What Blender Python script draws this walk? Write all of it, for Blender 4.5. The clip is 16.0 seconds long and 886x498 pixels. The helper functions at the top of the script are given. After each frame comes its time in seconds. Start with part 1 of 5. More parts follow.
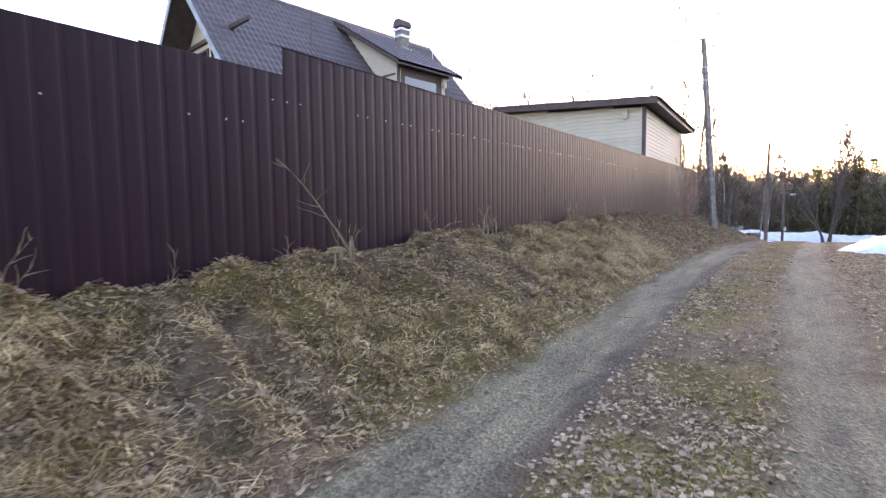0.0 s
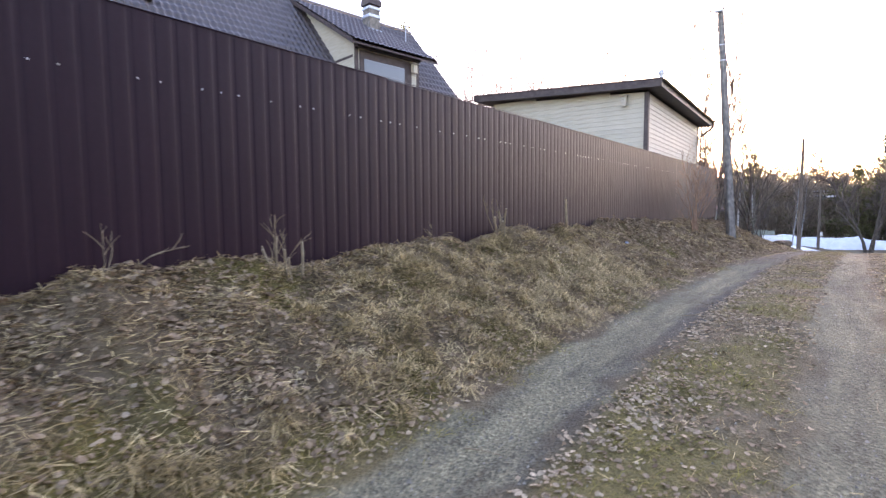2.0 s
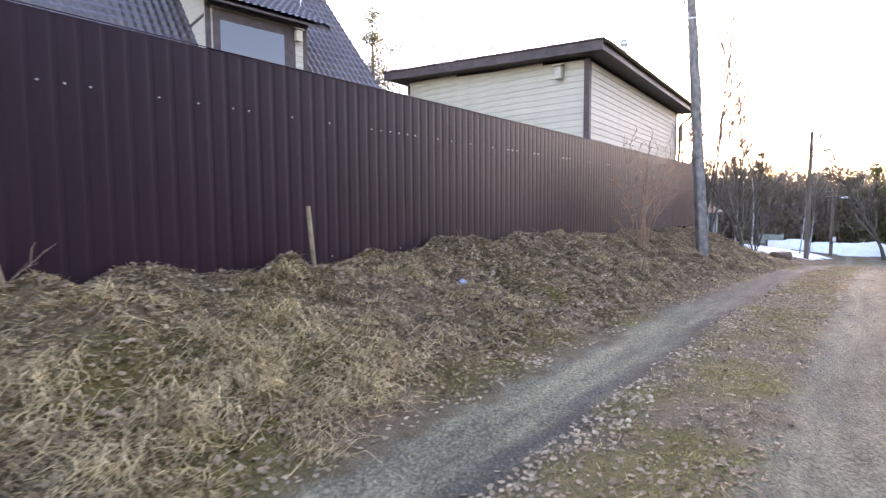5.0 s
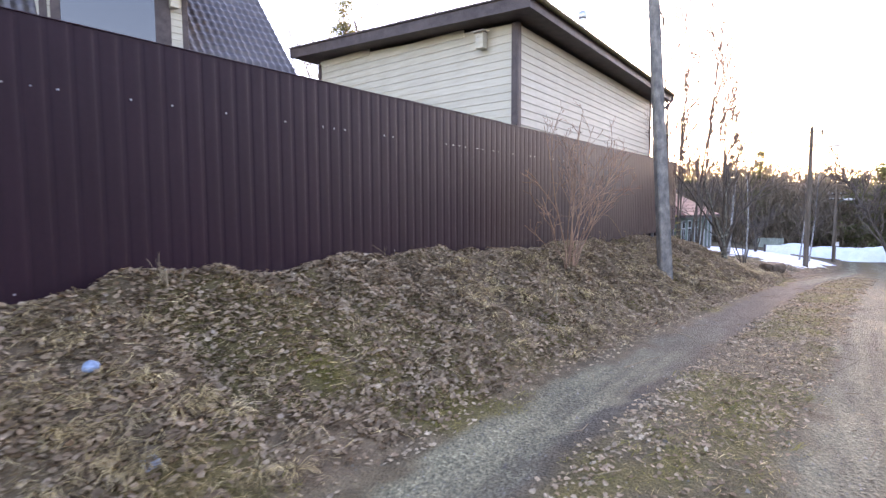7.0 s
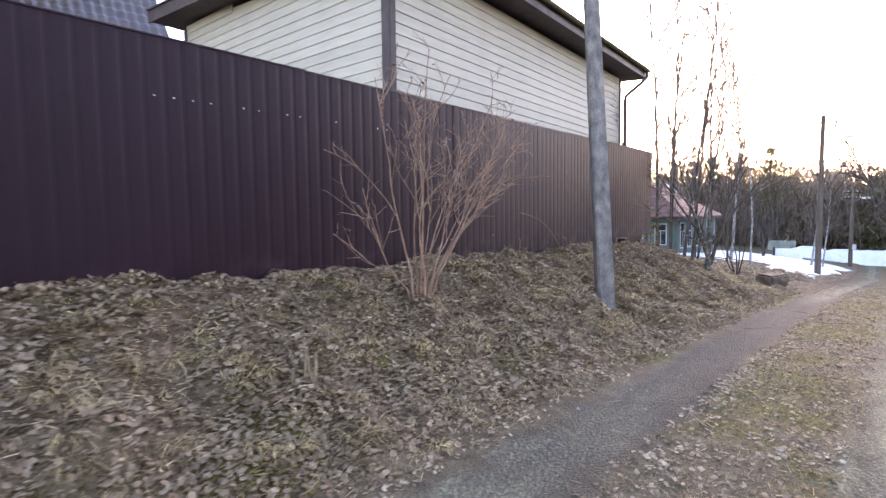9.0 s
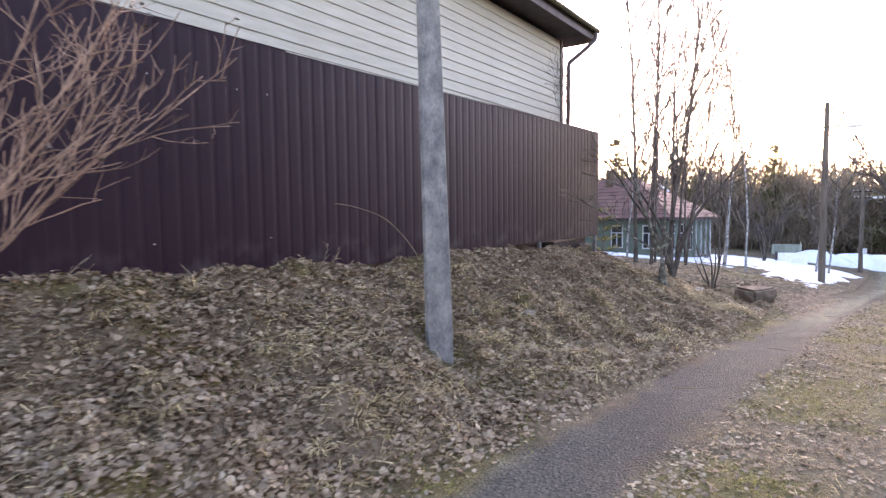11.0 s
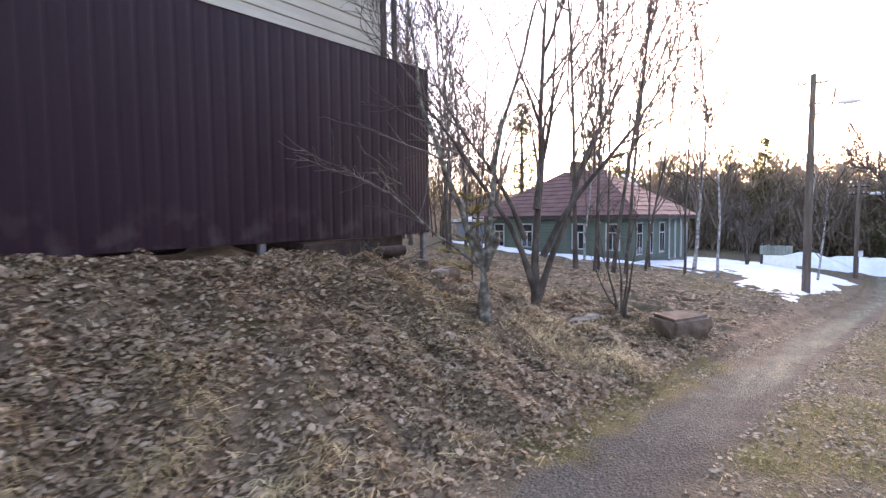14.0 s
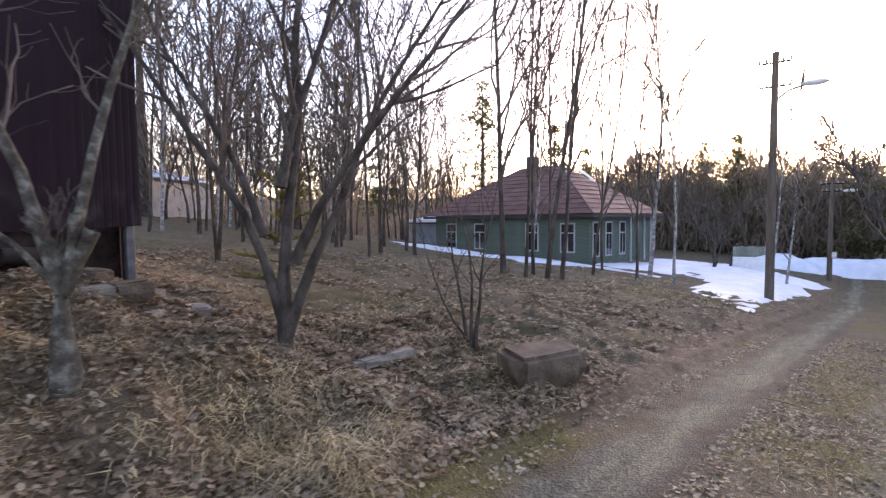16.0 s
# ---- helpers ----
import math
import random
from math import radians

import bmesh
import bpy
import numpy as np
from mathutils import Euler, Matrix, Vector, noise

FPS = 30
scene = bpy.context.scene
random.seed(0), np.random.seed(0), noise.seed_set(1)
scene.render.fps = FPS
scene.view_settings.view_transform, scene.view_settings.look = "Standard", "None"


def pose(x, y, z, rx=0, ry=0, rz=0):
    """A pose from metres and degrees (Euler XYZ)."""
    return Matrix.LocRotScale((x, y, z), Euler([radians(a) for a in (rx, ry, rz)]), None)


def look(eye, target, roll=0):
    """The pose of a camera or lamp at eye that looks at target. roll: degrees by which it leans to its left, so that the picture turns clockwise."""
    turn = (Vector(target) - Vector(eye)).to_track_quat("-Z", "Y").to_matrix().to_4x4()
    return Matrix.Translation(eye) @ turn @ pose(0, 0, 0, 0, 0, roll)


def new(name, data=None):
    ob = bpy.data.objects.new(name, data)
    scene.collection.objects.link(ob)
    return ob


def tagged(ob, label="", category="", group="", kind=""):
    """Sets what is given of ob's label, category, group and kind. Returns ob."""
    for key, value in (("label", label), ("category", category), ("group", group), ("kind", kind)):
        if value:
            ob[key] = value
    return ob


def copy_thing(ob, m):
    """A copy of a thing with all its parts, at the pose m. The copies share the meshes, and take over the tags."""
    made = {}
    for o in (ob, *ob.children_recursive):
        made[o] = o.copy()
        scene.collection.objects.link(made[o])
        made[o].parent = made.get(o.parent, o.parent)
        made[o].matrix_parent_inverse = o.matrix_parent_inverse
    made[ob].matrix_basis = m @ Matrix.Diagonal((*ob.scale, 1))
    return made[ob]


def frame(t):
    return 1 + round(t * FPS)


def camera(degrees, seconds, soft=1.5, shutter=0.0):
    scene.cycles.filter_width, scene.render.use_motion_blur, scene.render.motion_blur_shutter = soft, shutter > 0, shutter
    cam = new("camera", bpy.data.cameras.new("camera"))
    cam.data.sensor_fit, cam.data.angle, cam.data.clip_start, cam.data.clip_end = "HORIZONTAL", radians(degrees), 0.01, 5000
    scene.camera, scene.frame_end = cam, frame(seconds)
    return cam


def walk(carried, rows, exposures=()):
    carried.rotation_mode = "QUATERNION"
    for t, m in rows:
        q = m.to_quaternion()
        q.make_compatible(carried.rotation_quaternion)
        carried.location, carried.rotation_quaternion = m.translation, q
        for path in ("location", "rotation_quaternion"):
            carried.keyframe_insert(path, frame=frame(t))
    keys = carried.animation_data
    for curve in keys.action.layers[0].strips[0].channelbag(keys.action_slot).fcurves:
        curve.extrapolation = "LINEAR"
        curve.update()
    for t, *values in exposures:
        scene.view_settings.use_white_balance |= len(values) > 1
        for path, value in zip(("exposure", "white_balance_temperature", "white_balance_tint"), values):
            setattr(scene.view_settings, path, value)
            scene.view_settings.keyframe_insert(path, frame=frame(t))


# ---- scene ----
cam = camera(82.0, 16.0, 1.35, 0.25)
WB = (7250, 38)
EXPOSURES = [(t, s, *WB) for t, s in ((0.0, 3.06), (3.5, 3.26), (7.0, 3.37), (11.0, 3.36), (13.5, 3.17), (14.8, 3.0), (16.0, 2.56))]
PATH = [
    (0, (-0.893, 1.598, 1.643), (-1.982, 3.269, 1.489), -0.6),
    (0.5, (-0.898, 2.426, 1.647), (-2.028, 4.068, 1.495), -0.6),
    (1, (-0.862, 3.286, 1.656), (-2.013, 4.915, 1.505), -0.5),
    (1.5, (-0.847, 4.116, 1.693), (-2.012, 5.735, 1.544), -0.4),
    (2, (-0.781, 4.957, 1.716), (-1.95, 6.572, 1.567), -0.4),
    (2.5, (-0.72, 5.813, 1.709), (-1.894, 7.426, 1.563), -0.4),
    (3, (-0.594, 6.667, 1.744), (-1.767, 8.281, 1.598), -0.5),
    (3.5, (-0.549, 7.465, 1.75), (-1.729, 9.074, 1.606), -0.4),
    (4, (-0.503, 8.311, 1.774), (-1.69, 9.914, 1.628), -0.4),
    (6.5, (-0.396, 12.498, 1.912), (-1.616, 14.076, 1.77), -0.3),
    (7, (-0.355, 13.332, 1.919), (-1.568, 14.916, 1.777), -0.3),
    (7.5, (-0.365, 14.159, 1.92), (-1.586, 15.736, 1.775), -0.2),
    (8, (-0.347, 15.004, 1.91), (-1.575, 16.576, 1.772), -0.4),
    (10.5, (-0.191, 19.512, 1.784), (-1.46, 21.054, 1.664), -0.8),
    (11, (-0.165, 20.324, 1.745), (-1.436, 21.864, 1.628), -0.7),
    (11.5, (-0.14, 21.15, 1.727), (-1.415, 22.686, 1.603), -0.5),
    (12, (-0.132, 21.932, 1.694), (-1.404, 23.471, 1.574), -0.5),
    (12.5, (-0.124, 22.751, 1.681), (-1.401, 24.285, 1.556), -0.4),
    (13, (-0.1, 23.553, 1.651), (-1.381, 25.085, 1.523), -0.2),
    (13.5, (-0.026, 24.368, 1.605), (-1.304, 25.902, 1.478), -0.3),
    (14, (0.005, 25.193, 1.566), (-1.265, 26.733, 1.448), -0.5),
    (14.5, (0.042, 26.009, 1.547), (-1.223, 27.553, 1.427), -0.4),
    (15, (0.084, 26.806, 1.51), (-1.176, 28.354, 1.394), -0.5),
    (15.5, (0.159, 27.58, 1.46), (-1.082, 29.144, 1.343), -0.5),
    (16, (0.262, 28.287, 1.414), (-0.971, 29.858, 1.304), -0.6),
]
walk(cam, [(t, look(e, g, r)) for t, e, g, r in PATH], EXPOSURES)


# ---- world and sun: clear dusk sky, the sun just above the woods ahead ----
SUN_AZ, SUN_EL = 10.0, 10.0          # degrees left of +y, above the horizon
world = bpy.data.worlds.new("dusk_sky")
scene.world = world
world.use_nodes = True
wn, wl = world.node_tree.nodes, world.node_tree.links
sky = wn.new("ShaderNodeTexSky")
sky.sky_type = "NISHITA"
sky.sun_disc = False
sky.sun_elevation, sky.sun_rotation = radians(SUN_EL), radians(-SUN_AZ)
sky.air_density, sky.dust_density, sky.ozone_density = 1.0, 0.8, 1.5
bg = wn["Background"]
bg.inputs["Strength"].default_value = 0.15
wl.new(sky.outputs["Color"], bg.inputs["Color"])
sun = new("sun", bpy.data.lights.new("sun", "SUN"))
sun.data.energy, sun.data.angle, sun.data.color = 0.5, radians(10), (1.0, 0.86, 0.7)
a, e = radians(SUN_AZ), radians(SUN_EL)
sun.matrix_world = look((0, 0, 0), (math.sin(a) * math.cos(e), -math.cos(a) * math.cos(e), -math.sin(e)))


# ---- materials ----
def mat(name, cols, scale=6.0, rough=0.8, bump=0.3, fine=60.0, metal=0.0, island=0.0, per_object=0.0,
        stretch=(1, 1, 1), spec=0.2, coat=0.0, dist=0.02, speck=0.25, thin=0.0):
    """A surface with colour varied at two scales and fine relief."""
    m = bpy.data.materials.new(name)
    m.use_nodes = True
    nt, L = m.node_tree.nodes, m.node_tree.links
    b = nt["Principled BSDF"]
    b.inputs["Roughness"].default_value, b.inputs["Metallic"].default_value = rough, metal
    b.inputs["Specular IOR Level"].default_value = spec
    b.inputs["Coat Weight"].default_value = coat
    tc = nt.new("ShaderNodeTexCoord")
    mp = nt.new("ShaderNodeMapping")
    mp.inputs["Scale"].default_value = stretch
    L.new(tc.outputs["Object"], mp.inputs["Vector"])
    n1 = nt.new("ShaderNodeTexNoise")
    n1.inputs["Scale"].default_value, n1.inputs["Detail"].default_value = scale, 6
    n2 = nt.new("ShaderNodeTexNoise")
    n2.inputs["Scale"].default_value, n2.inputs["Detail"].default_value = fine, 4
    for n in (n1, n2):
        L.new(mp.outputs["Vector"], n.inputs["Vector"])
    ramp = nt.new("ShaderNodeValToRGB")
    el = ramp.color_ramp.elements
    for i, c in enumerate(cols):
        pos = 0.3 + 0.4 * i / max(1, len(cols) - 1)
        if i < 2:
            el[i].position, el[i].color = pos, (*c, 1)
        else:
            el.new(pos).color = (*c, 1)
    L.new(n1.outputs["Fac"], ramp.inputs["Fac"])
    mr = nt.new("ShaderNodeMapRange")
    mr.inputs["From Min"].default_value, mr.inputs["From Max"].default_value = 0.25, 0.75
    mr.inputs["To Min"].default_value, mr.inputs["To Max"].default_value = 1 - speck, 1 + speck
    L.new(n2.outputs["Fac"], mr.inputs["Value"])
    value = mr.outputs["Result"]

    def scaled(value, source, amount):
        r = nt.new("ShaderNodeMapRange")
        r.inputs["To Min"].default_value, r.inputs["To Max"].default_value = 1 - amount, 1 + amount
        L.new(source, r.inputs["Value"])
        x = nt.new("ShaderNodeMath")
        x.operation = "MULTIPLY"
        L.new(value, x.inputs[0]), L.new(r.outputs["Result"], x.inputs[1])
        return x.outputs[0]
    if island:
        value = scaled(value, nt.new("ShaderNodeNewGeometry").outputs["Random Per Island"], island)
    if per_object:
        value = scaled(value, nt.new("ShaderNodeObjectInfo").outputs["Random"], per_object)
    hsv = nt.new("ShaderNodeHueSaturation")
    L.new(ramp.outputs["Color"], hsv.inputs["Color"]), L.new(value, hsv.inputs["Value"])
    L.new(hsv.outputs["Color"], b.inputs["Base Color"])
    if thin:
        tr = nt.new("ShaderNodeBsdfTranslucent")
        both = nt.new("ShaderNodeMixShader")
        both.inputs["Fac"].default_value = thin
        L.new(hsv.outputs["Color"], tr.inputs["Color"])
        L.new(b.outputs["BSDF"], both.inputs[1]), L.new(tr.outputs["BSDF"], both.inputs[2])
        L.new(both.outputs["Shader"], nt["Material Output"].inputs["Surface"])
    if bump:
        bp = nt.new("ShaderNodeBump")
        bp.inputs["Strength"].default_value, bp.inputs["Distance"].default_value = bump, dist
        L.new(n2.outputs["Fac"], bp.inputs["Height"]), L.new(bp.outputs["Normal"], b.inputs["Normal"])
    return m


def glass_mat(name):
    m = bpy.data.materials.new(name)
    m.use_nodes = True
    b = m.node_tree.nodes["Principled BSDF"]
    b.inputs["Base Color"].default_value = (0.02, 0.025, 0.03, 1)
    b.inputs["Roughness"].default_value, b.inputs["Specular IOR Level"].default_value = 0.03, 0.9
    b.inputs["Coat Weight"].default_value = 0.6
    return m


def fence_mat():
    """Satin brown coating with slow ripples, rain streaks and splashed dust along the foot."""
    m = mat("brown_coated_steel", [(0.0150, 0.0044, 0.0083), (0.0195, 0.0058, 0.0109)], 1.5, 0.5, 0.0, 30, spec=0.21, speck=0.08)
    nt, L = m.node_tree.nodes, m.node_tree.links
    b = nt["Principled BSDF"]
    tc = nt.new("ShaderNodeTexCoord")
    mp = nt.new("ShaderNodeMapping")
    mp.inputs["Scale"].default_value = (1, 1, 0.16)
    L.new(tc.outputs["Object"], mp.inputs["Vector"])
    wave, streak, smear = (nt.new("ShaderNodeTexNoise") for _ in range(3))
    wave.inputs["Scale"].default_value, wave.inputs["Detail"].default_value = 2.2, 1
    streak.inputs["Scale"].default_value, streak.inputs["Detail"].default_value = 24, 5
    smear.inputs["Scale"].default_value, smear.inputs["Detail"].default_value = 5, 6
    L.new(mp.outputs["Vector"], wave.inputs["Vector"]), L.new(mp.outputs["Vector"], streak.inputs["Vector"])
    L.new(tc.outputs["Object"], smear.inputs["Vector"])
    bp = nt.new("ShaderNodeBump")
    bp.inputs["Strength"].default_value, bp.inputs["Distance"].default_value = 0.3, 0.006
    L.new(wave.outputs["Fac"], bp.inputs["Height"]), L.new(bp.outputs["Normal"], b.inputs["Normal"])
    rough = nt.new("ShaderNodeMapRange")
    rough.inputs["From Min"].default_value, rough.inputs["From Max"].default_value = 0.3, 0.7
    rough.inputs["To Min"].default_value, rough.inputs["To Max"].default_value = 0.48, 0.6
    L.new(streak.outputs["Fac"], rough.inputs["Value"]), L.new(rough.outputs["Result"], b.inputs["Roughness"])
    sep = nt.new("ShaderNodeSeparateXYZ")
    L.new(tc.outputs["Object"], sep.inputs["Vector"])
    low = nt.new("ShaderNodeMapRange")
    low.inputs["From Min"].default_value, low.inputs["From Max"].default_value = 0.42, 0.02
    L.new(sep.outputs["Z"], low.inputs["Value"])
    patch = nt.new("ShaderNodeMapRange")
    patch.inputs["From Min"].default_value, patch.inputs["From Max"].default_value = 0.5, 0.72
    patch.inputs["To Max"].default_value = 0.16
    L.new(smear.outputs["Fac"], patch.inputs["Value"])
    both = nt.new("ShaderNodeMath")
    both.operation = "MULTIPLY"
    L.new(low.outputs["Result"], both.inputs[0]), L.new(patch.outputs["Result"], both.inputs[1])
    mix = nt.new("ShaderNodeMix")
    mix.data_type = "RGBA"
    paint = b.inputs["Base Color"].links[0].from_socket
    L.new(both.outputs[0], mix.inputs["Factor"]), L.new(paint, mix.inputs["A"])
    mix.inputs["B"].default_value = (0.24, 0.21, 0.18, 1)
    L.new(mix.outputs["Result"], b.inputs["Base Color"])
    return m


def ground_mat():
    """Soil, gravel ruts, moss and dry turf, by the painted zones of the ground."""
    m = bpy.data.materials.new("ground_surface")
    m.use_nodes = True
    nt, L = m.node_tree.nodes, m.node_tree.links
    b = nt["Principled BSDF"]
    b.inputs["Roughness"].default_value, b.inputs["Specular IOR Level"].default_value = 0.9, 0.25
    tc = nt.new("ShaderNodeTexCoord")

    def noise_tex(scale, detail=6):
        n = nt.new("ShaderNodeTexNoise")
        n.inputs["Scale"].default_value, n.inputs["Detail"].default_value = scale, detail
        L.new(tc.outputs["Object"], n.inputs["Vector"])
        return n.outputs["Fac"]

    def ramp(fac, *stops):
        r = nt.new("ShaderNodeValToRGB")
        for i, (pos, c) in enumerate(stops):
            s = r.color_ramp.elements[i] if i < 2 else r.color_ramp.elements.new(pos)
            s.position, s.color = pos, (*c, 1)
        L.new(fac, r.inputs["Fac"])
        return r.outputs["Color"]

    def mix(fac, c1, c2, mode="MIX"):
        x = nt.new("ShaderNodeMix")
        x.data_type, x.blend_type = "RGBA", mode
        if isinstance(fac, float):
            x.inputs["Factor"].default_value = fac
        else:
            L.new(fac, x.inputs["Factor"])
        L.new(c1, x.inputs["A"]), L.new(c2, x.inputs["B"])
        return x.outputs["Result"]
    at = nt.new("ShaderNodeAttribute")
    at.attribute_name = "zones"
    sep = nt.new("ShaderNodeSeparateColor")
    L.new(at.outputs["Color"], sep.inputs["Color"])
    big, mid, fine, grit = noise_tex(0.9), noise_tex(7), noise_tex(45), noise_tex(160, 3)
    long_map = nt.new("ShaderNodeMapping")
    long_map.inputs["Scale"].default_value = (7, 0.9, 3)
    L.new(tc.outputs["Object"], long_map.inputs["Vector"])
    worn = nt.new("ShaderNodeTexNoise")
    worn.inputs["Scale"].default_value, worn.inputs["Detail"].default_value = 1.0, 5
    L.new(long_map.outputs["Vector"], worn.inputs["Vector"])
    pebble = nt.new("ShaderNodeTexVoronoi")
    pebble.inputs["Scale"].default_value = 55
    L.new(tc.outputs["Object"], pebble.inputs["Vector"])
    tone = nt.new("ShaderNodeSeparateColor")
    L.new(pebble.outputs["Color"], tone.inputs["Color"])
    soil = ramp(mid, (0.3, (0.098, 0.068, 0.042)), (0.7, (0.235, 0.168, 0.105)), (0.5, (0.155, 0.109, 0.068)))
    gravel = ramp(fine, (0.3, (0.105, 0.098, 0.064)), (0.72, (0.265, 0.248, 0.168)), (0.5, (0.168, 0.157, 0.105)))
    gravel = mix(0.75, gravel, ramp(tone.outputs["Red"], (0.0, (0.6, 0.6, 0.6)), (1.0, (1.45, 1.45, 1.43))), "MULTIPLY")
    gravel = mix(0.9, gravel, ramp(worn.outputs["Fac"], (0.32, (0.66, 0.66, 0.68)), (0.66, (1.3, 1.3, 1.26))), "MULTIPLY")
    moss = ramp(fine, (0.3, (0.078, 0.066, 0.018)), (0.7, (0.192, 0.153, 0.05)))
    turf = ramp(mid, (0.3, (0.082, 0.064, 0.037)), (0.7, (0.172, 0.136, 0.083)))
    col = mix(sep.outputs["Blue"], soil, turf)
    col = mix(sep.outputs["Green"], col, moss)
    col = mix(sep.outputs["Red"], col, gravel)
    # one dark tone for wet rut earth and the edge's painted shade
    damp_shade = ramp(fine, (0.3, (0.034, 0.033, 0.029)), (0.7, (0.092, 0.089, 0.077)))
    col = mix(at.outputs["Alpha"], col, damp_shade)
    speck = ramp(grit, (0.25, (0.55, 0.55, 0.55)), (0.75, (1.4, 1.4, 1.4)))
    col = mix(0.8, col, speck, "MULTIPLY")
    patch = ramp(big, (0.3, (0.78, 0.78, 0.78)), (0.7, (1.2, 1.18, 1.14)))
    col = mix(0.7, col, patch, "MULTIPLY")
    L.new(col, b.inputs["Base Color"])
    add = nt.new("ShaderNodeMath")
    add.operation = "ADD"
    L.new(fine, add.inputs[0]), L.new(pebble.outputs["Distance"], add.inputs[1])
    bp = nt.new("ShaderNodeBump")
    bp.inputs["Strength"].default_value, bp.inputs["Distance"].default_value = 0.7, 0.025
    L.new(add.outputs[0], bp.inputs["Height"]), L.new(bp.outputs["Normal"], b.inputs["Normal"])
    return m


M_GROUND = ground_mat()
M_LEAF = mat("dry_leaves", [(0.15, 0.1, 0.062), (0.30, 0.213, 0.136), (0.46, 0.36, 0.25)], 9, 0.75, 0.2, 80, island=0.34, thin=0.25)
M_PALE_LEAF = mat("bleached_leaves", [(0.24, 0.183, 0.13), (0.42, 0.335, 0.25)], 9, 0.8, 0.2, 80, island=0.45, thin=0.25)
M_GRASS = mat("dead_grass", [(0.35, 0.262, 0.135), (0.7, 0.56, 0.32)], 3, 0.8, 0.0, 50, island=0.7, thin=0.25)
M_THATCH = mat("matted_thatch", [(0.2, 0.145, 0.066), (0.45, 0.34, 0.172), (0.7, 0.56, 0.31)], 3.2, 0.85, 0.0, 50, island=0.7, thin=0.25)
M_TRACKLEAF = mat("sun_bleached_leaves", [(0.25, 0.185, 0.118), (0.53, 0.43, 0.3)], 6, 0.8, 0.1, 60, island=0.4, thin=0.25)
M_GREEN = mat("mossy_grass", [(0.14, 0.128, 0.032), (0.31, 0.265, 0.08)], 4, 0.8, 0.0, 50, island=0.4, thin=0.25)
M_FENCE = fence_mat()
M_STEEL = mat("grey_steel", [(0.10, 0.105, 0.11), (0.2, 0.2, 0.2)], 12, 0.5, 0.1, 90, metal=0.6)
M_ZINC = mat("galvanised_steel", [(0.35, 0.37, 0.4), (0.55, 0.57, 0.6)], 9, 0.4, 0.1, 60, metal=0.8)
M_SCREW = mat("bright_screw", [(0.5, 0.48, 0.46), (0.6, 0.58, 0.56)], 9, 0.4, 0.0, 60, metal=0.3)
M_SIDING = mat("cream_plank_paint", [(0.375, 0.345, 0.276), (0.445, 0.415, 0.34)], 2.5, 0.55, 0.15, 40, stretch=(1, 1, 6), speck=0.05, per_object=0.05, dist=0.004)
M_TRIM = mat("dark_brown_trim", [(0.05, 0.038, 0.038), (0.085, 0.066, 0.064)], 6, 0.55, 0.15, 50, dist=0.004)
M_ROOFMETAL = mat("brown_metal_tile", [(0.050, 0.044, 0.052), (0.082, 0.072, 0.08)], 3, 0.42, 0.05, 40, spec=0.5, speck=0.12, dist=0.003)
M_MOSSY = mat("mossy_gutter", [(0.04, 0.032, 0.03), (0.10, 0.085, 0.035)], 14, 0.8, 0.4, 70)
M_GLASS = glass_mat("window_glass")
M_WHITE = mat("white_paint", [(0.68, 0.68, 0.66), (0.8, 0.8, 0.78)], 5, 0.5, 0.05, 50, speck=0.05)
M_CONCRETE = mat("weathered_concrete", [(0.095, 0.092, 0.086), (0.165, 0.152, 0.138), (0.25, 0.229, 0.2)], 9, 0.85, 0.6, 55, stretch=(1, 1, 0.6), dist=0.006)
M_POLEWOOD = mat("grey_pole_wood", [(0.075, 0.058, 0.045), (0.17, 0.135, 0.105)], 8, 0.85, 0.4, 60, stretch=(1, 1, 0.12))
M_BARK = mat("grey_brown_bark", [(0.036, 0.029, 0.023), (0.078, 0.063, 0.05), (0.14, 0.119, 0.097)], 9, 0.9, 0.6, 70, stretch=(1, 1, 0.5))
M_LICHEN = mat("lichen_bark", [(0.04, 0.033, 0.025), (0.095, 0.082, 0.062), (0.25, 0.25, 0.2)], 14, 0.9, 0.6, 70)
M_TWIG = mat("brown_twigs", [(0.078, 0.062, 0.051), (0.145, 0.116, 0.096)], 6, 0.85, 0.0, 50, island=0.25)
M_BUSH = mat("reddish_shrub_bark", [(0.19, 0.105, 0.07), (0.38, 0.245, 0.165)], 7, 0.7, 0.2, 60, island=0.3)
M_BIRCH = mat("birch_bark", [(0.09, 0.08, 0.075), (0.28, 0.27, 0.255), (0.5, 0.49, 0.465)], 5, 0.75, 0.3, 40, stretch=(1, 1, 2.5))
M_NEEDLE = mat("pine_needles", [(0.105, 0.107, 0.047), (0.2, 0.192, 0.09)], 2, 0.7, 0.0, 20, island=0.3, thin=0.55)
# paler than M_TWIG: haze over the far woods put into the branch colour
M_FARTWIG = mat("hazy_far_branches", [(0.2, 0.16, 0.118), (0.34, 0.275, 0.205)], 0.6, 0.9, 0.0, 20, island=0.25, thin=0.5)
M_SNOW = mat("old_snow", [(0.62, 0.68, 0.76), (0.8, 0.83, 0.87)], 1.6, 0.6, 0.5, 22, speck=0.06, dist=0.03)
M_ROCK = mat("brown_granite", [(0.07, 0.048, 0.032), (0.13, 0.094, 0.066), (0.2, 0.153, 0.112)], 5, 0.85, 0.6, 50, dist=0.015)
M_PALEROCK = mat("pale_field_stone", [(0.17, 0.14, 0.108), (0.3, 0.255, 0.2)], 7, 0.85, 0.6, 50, dist=0.012)
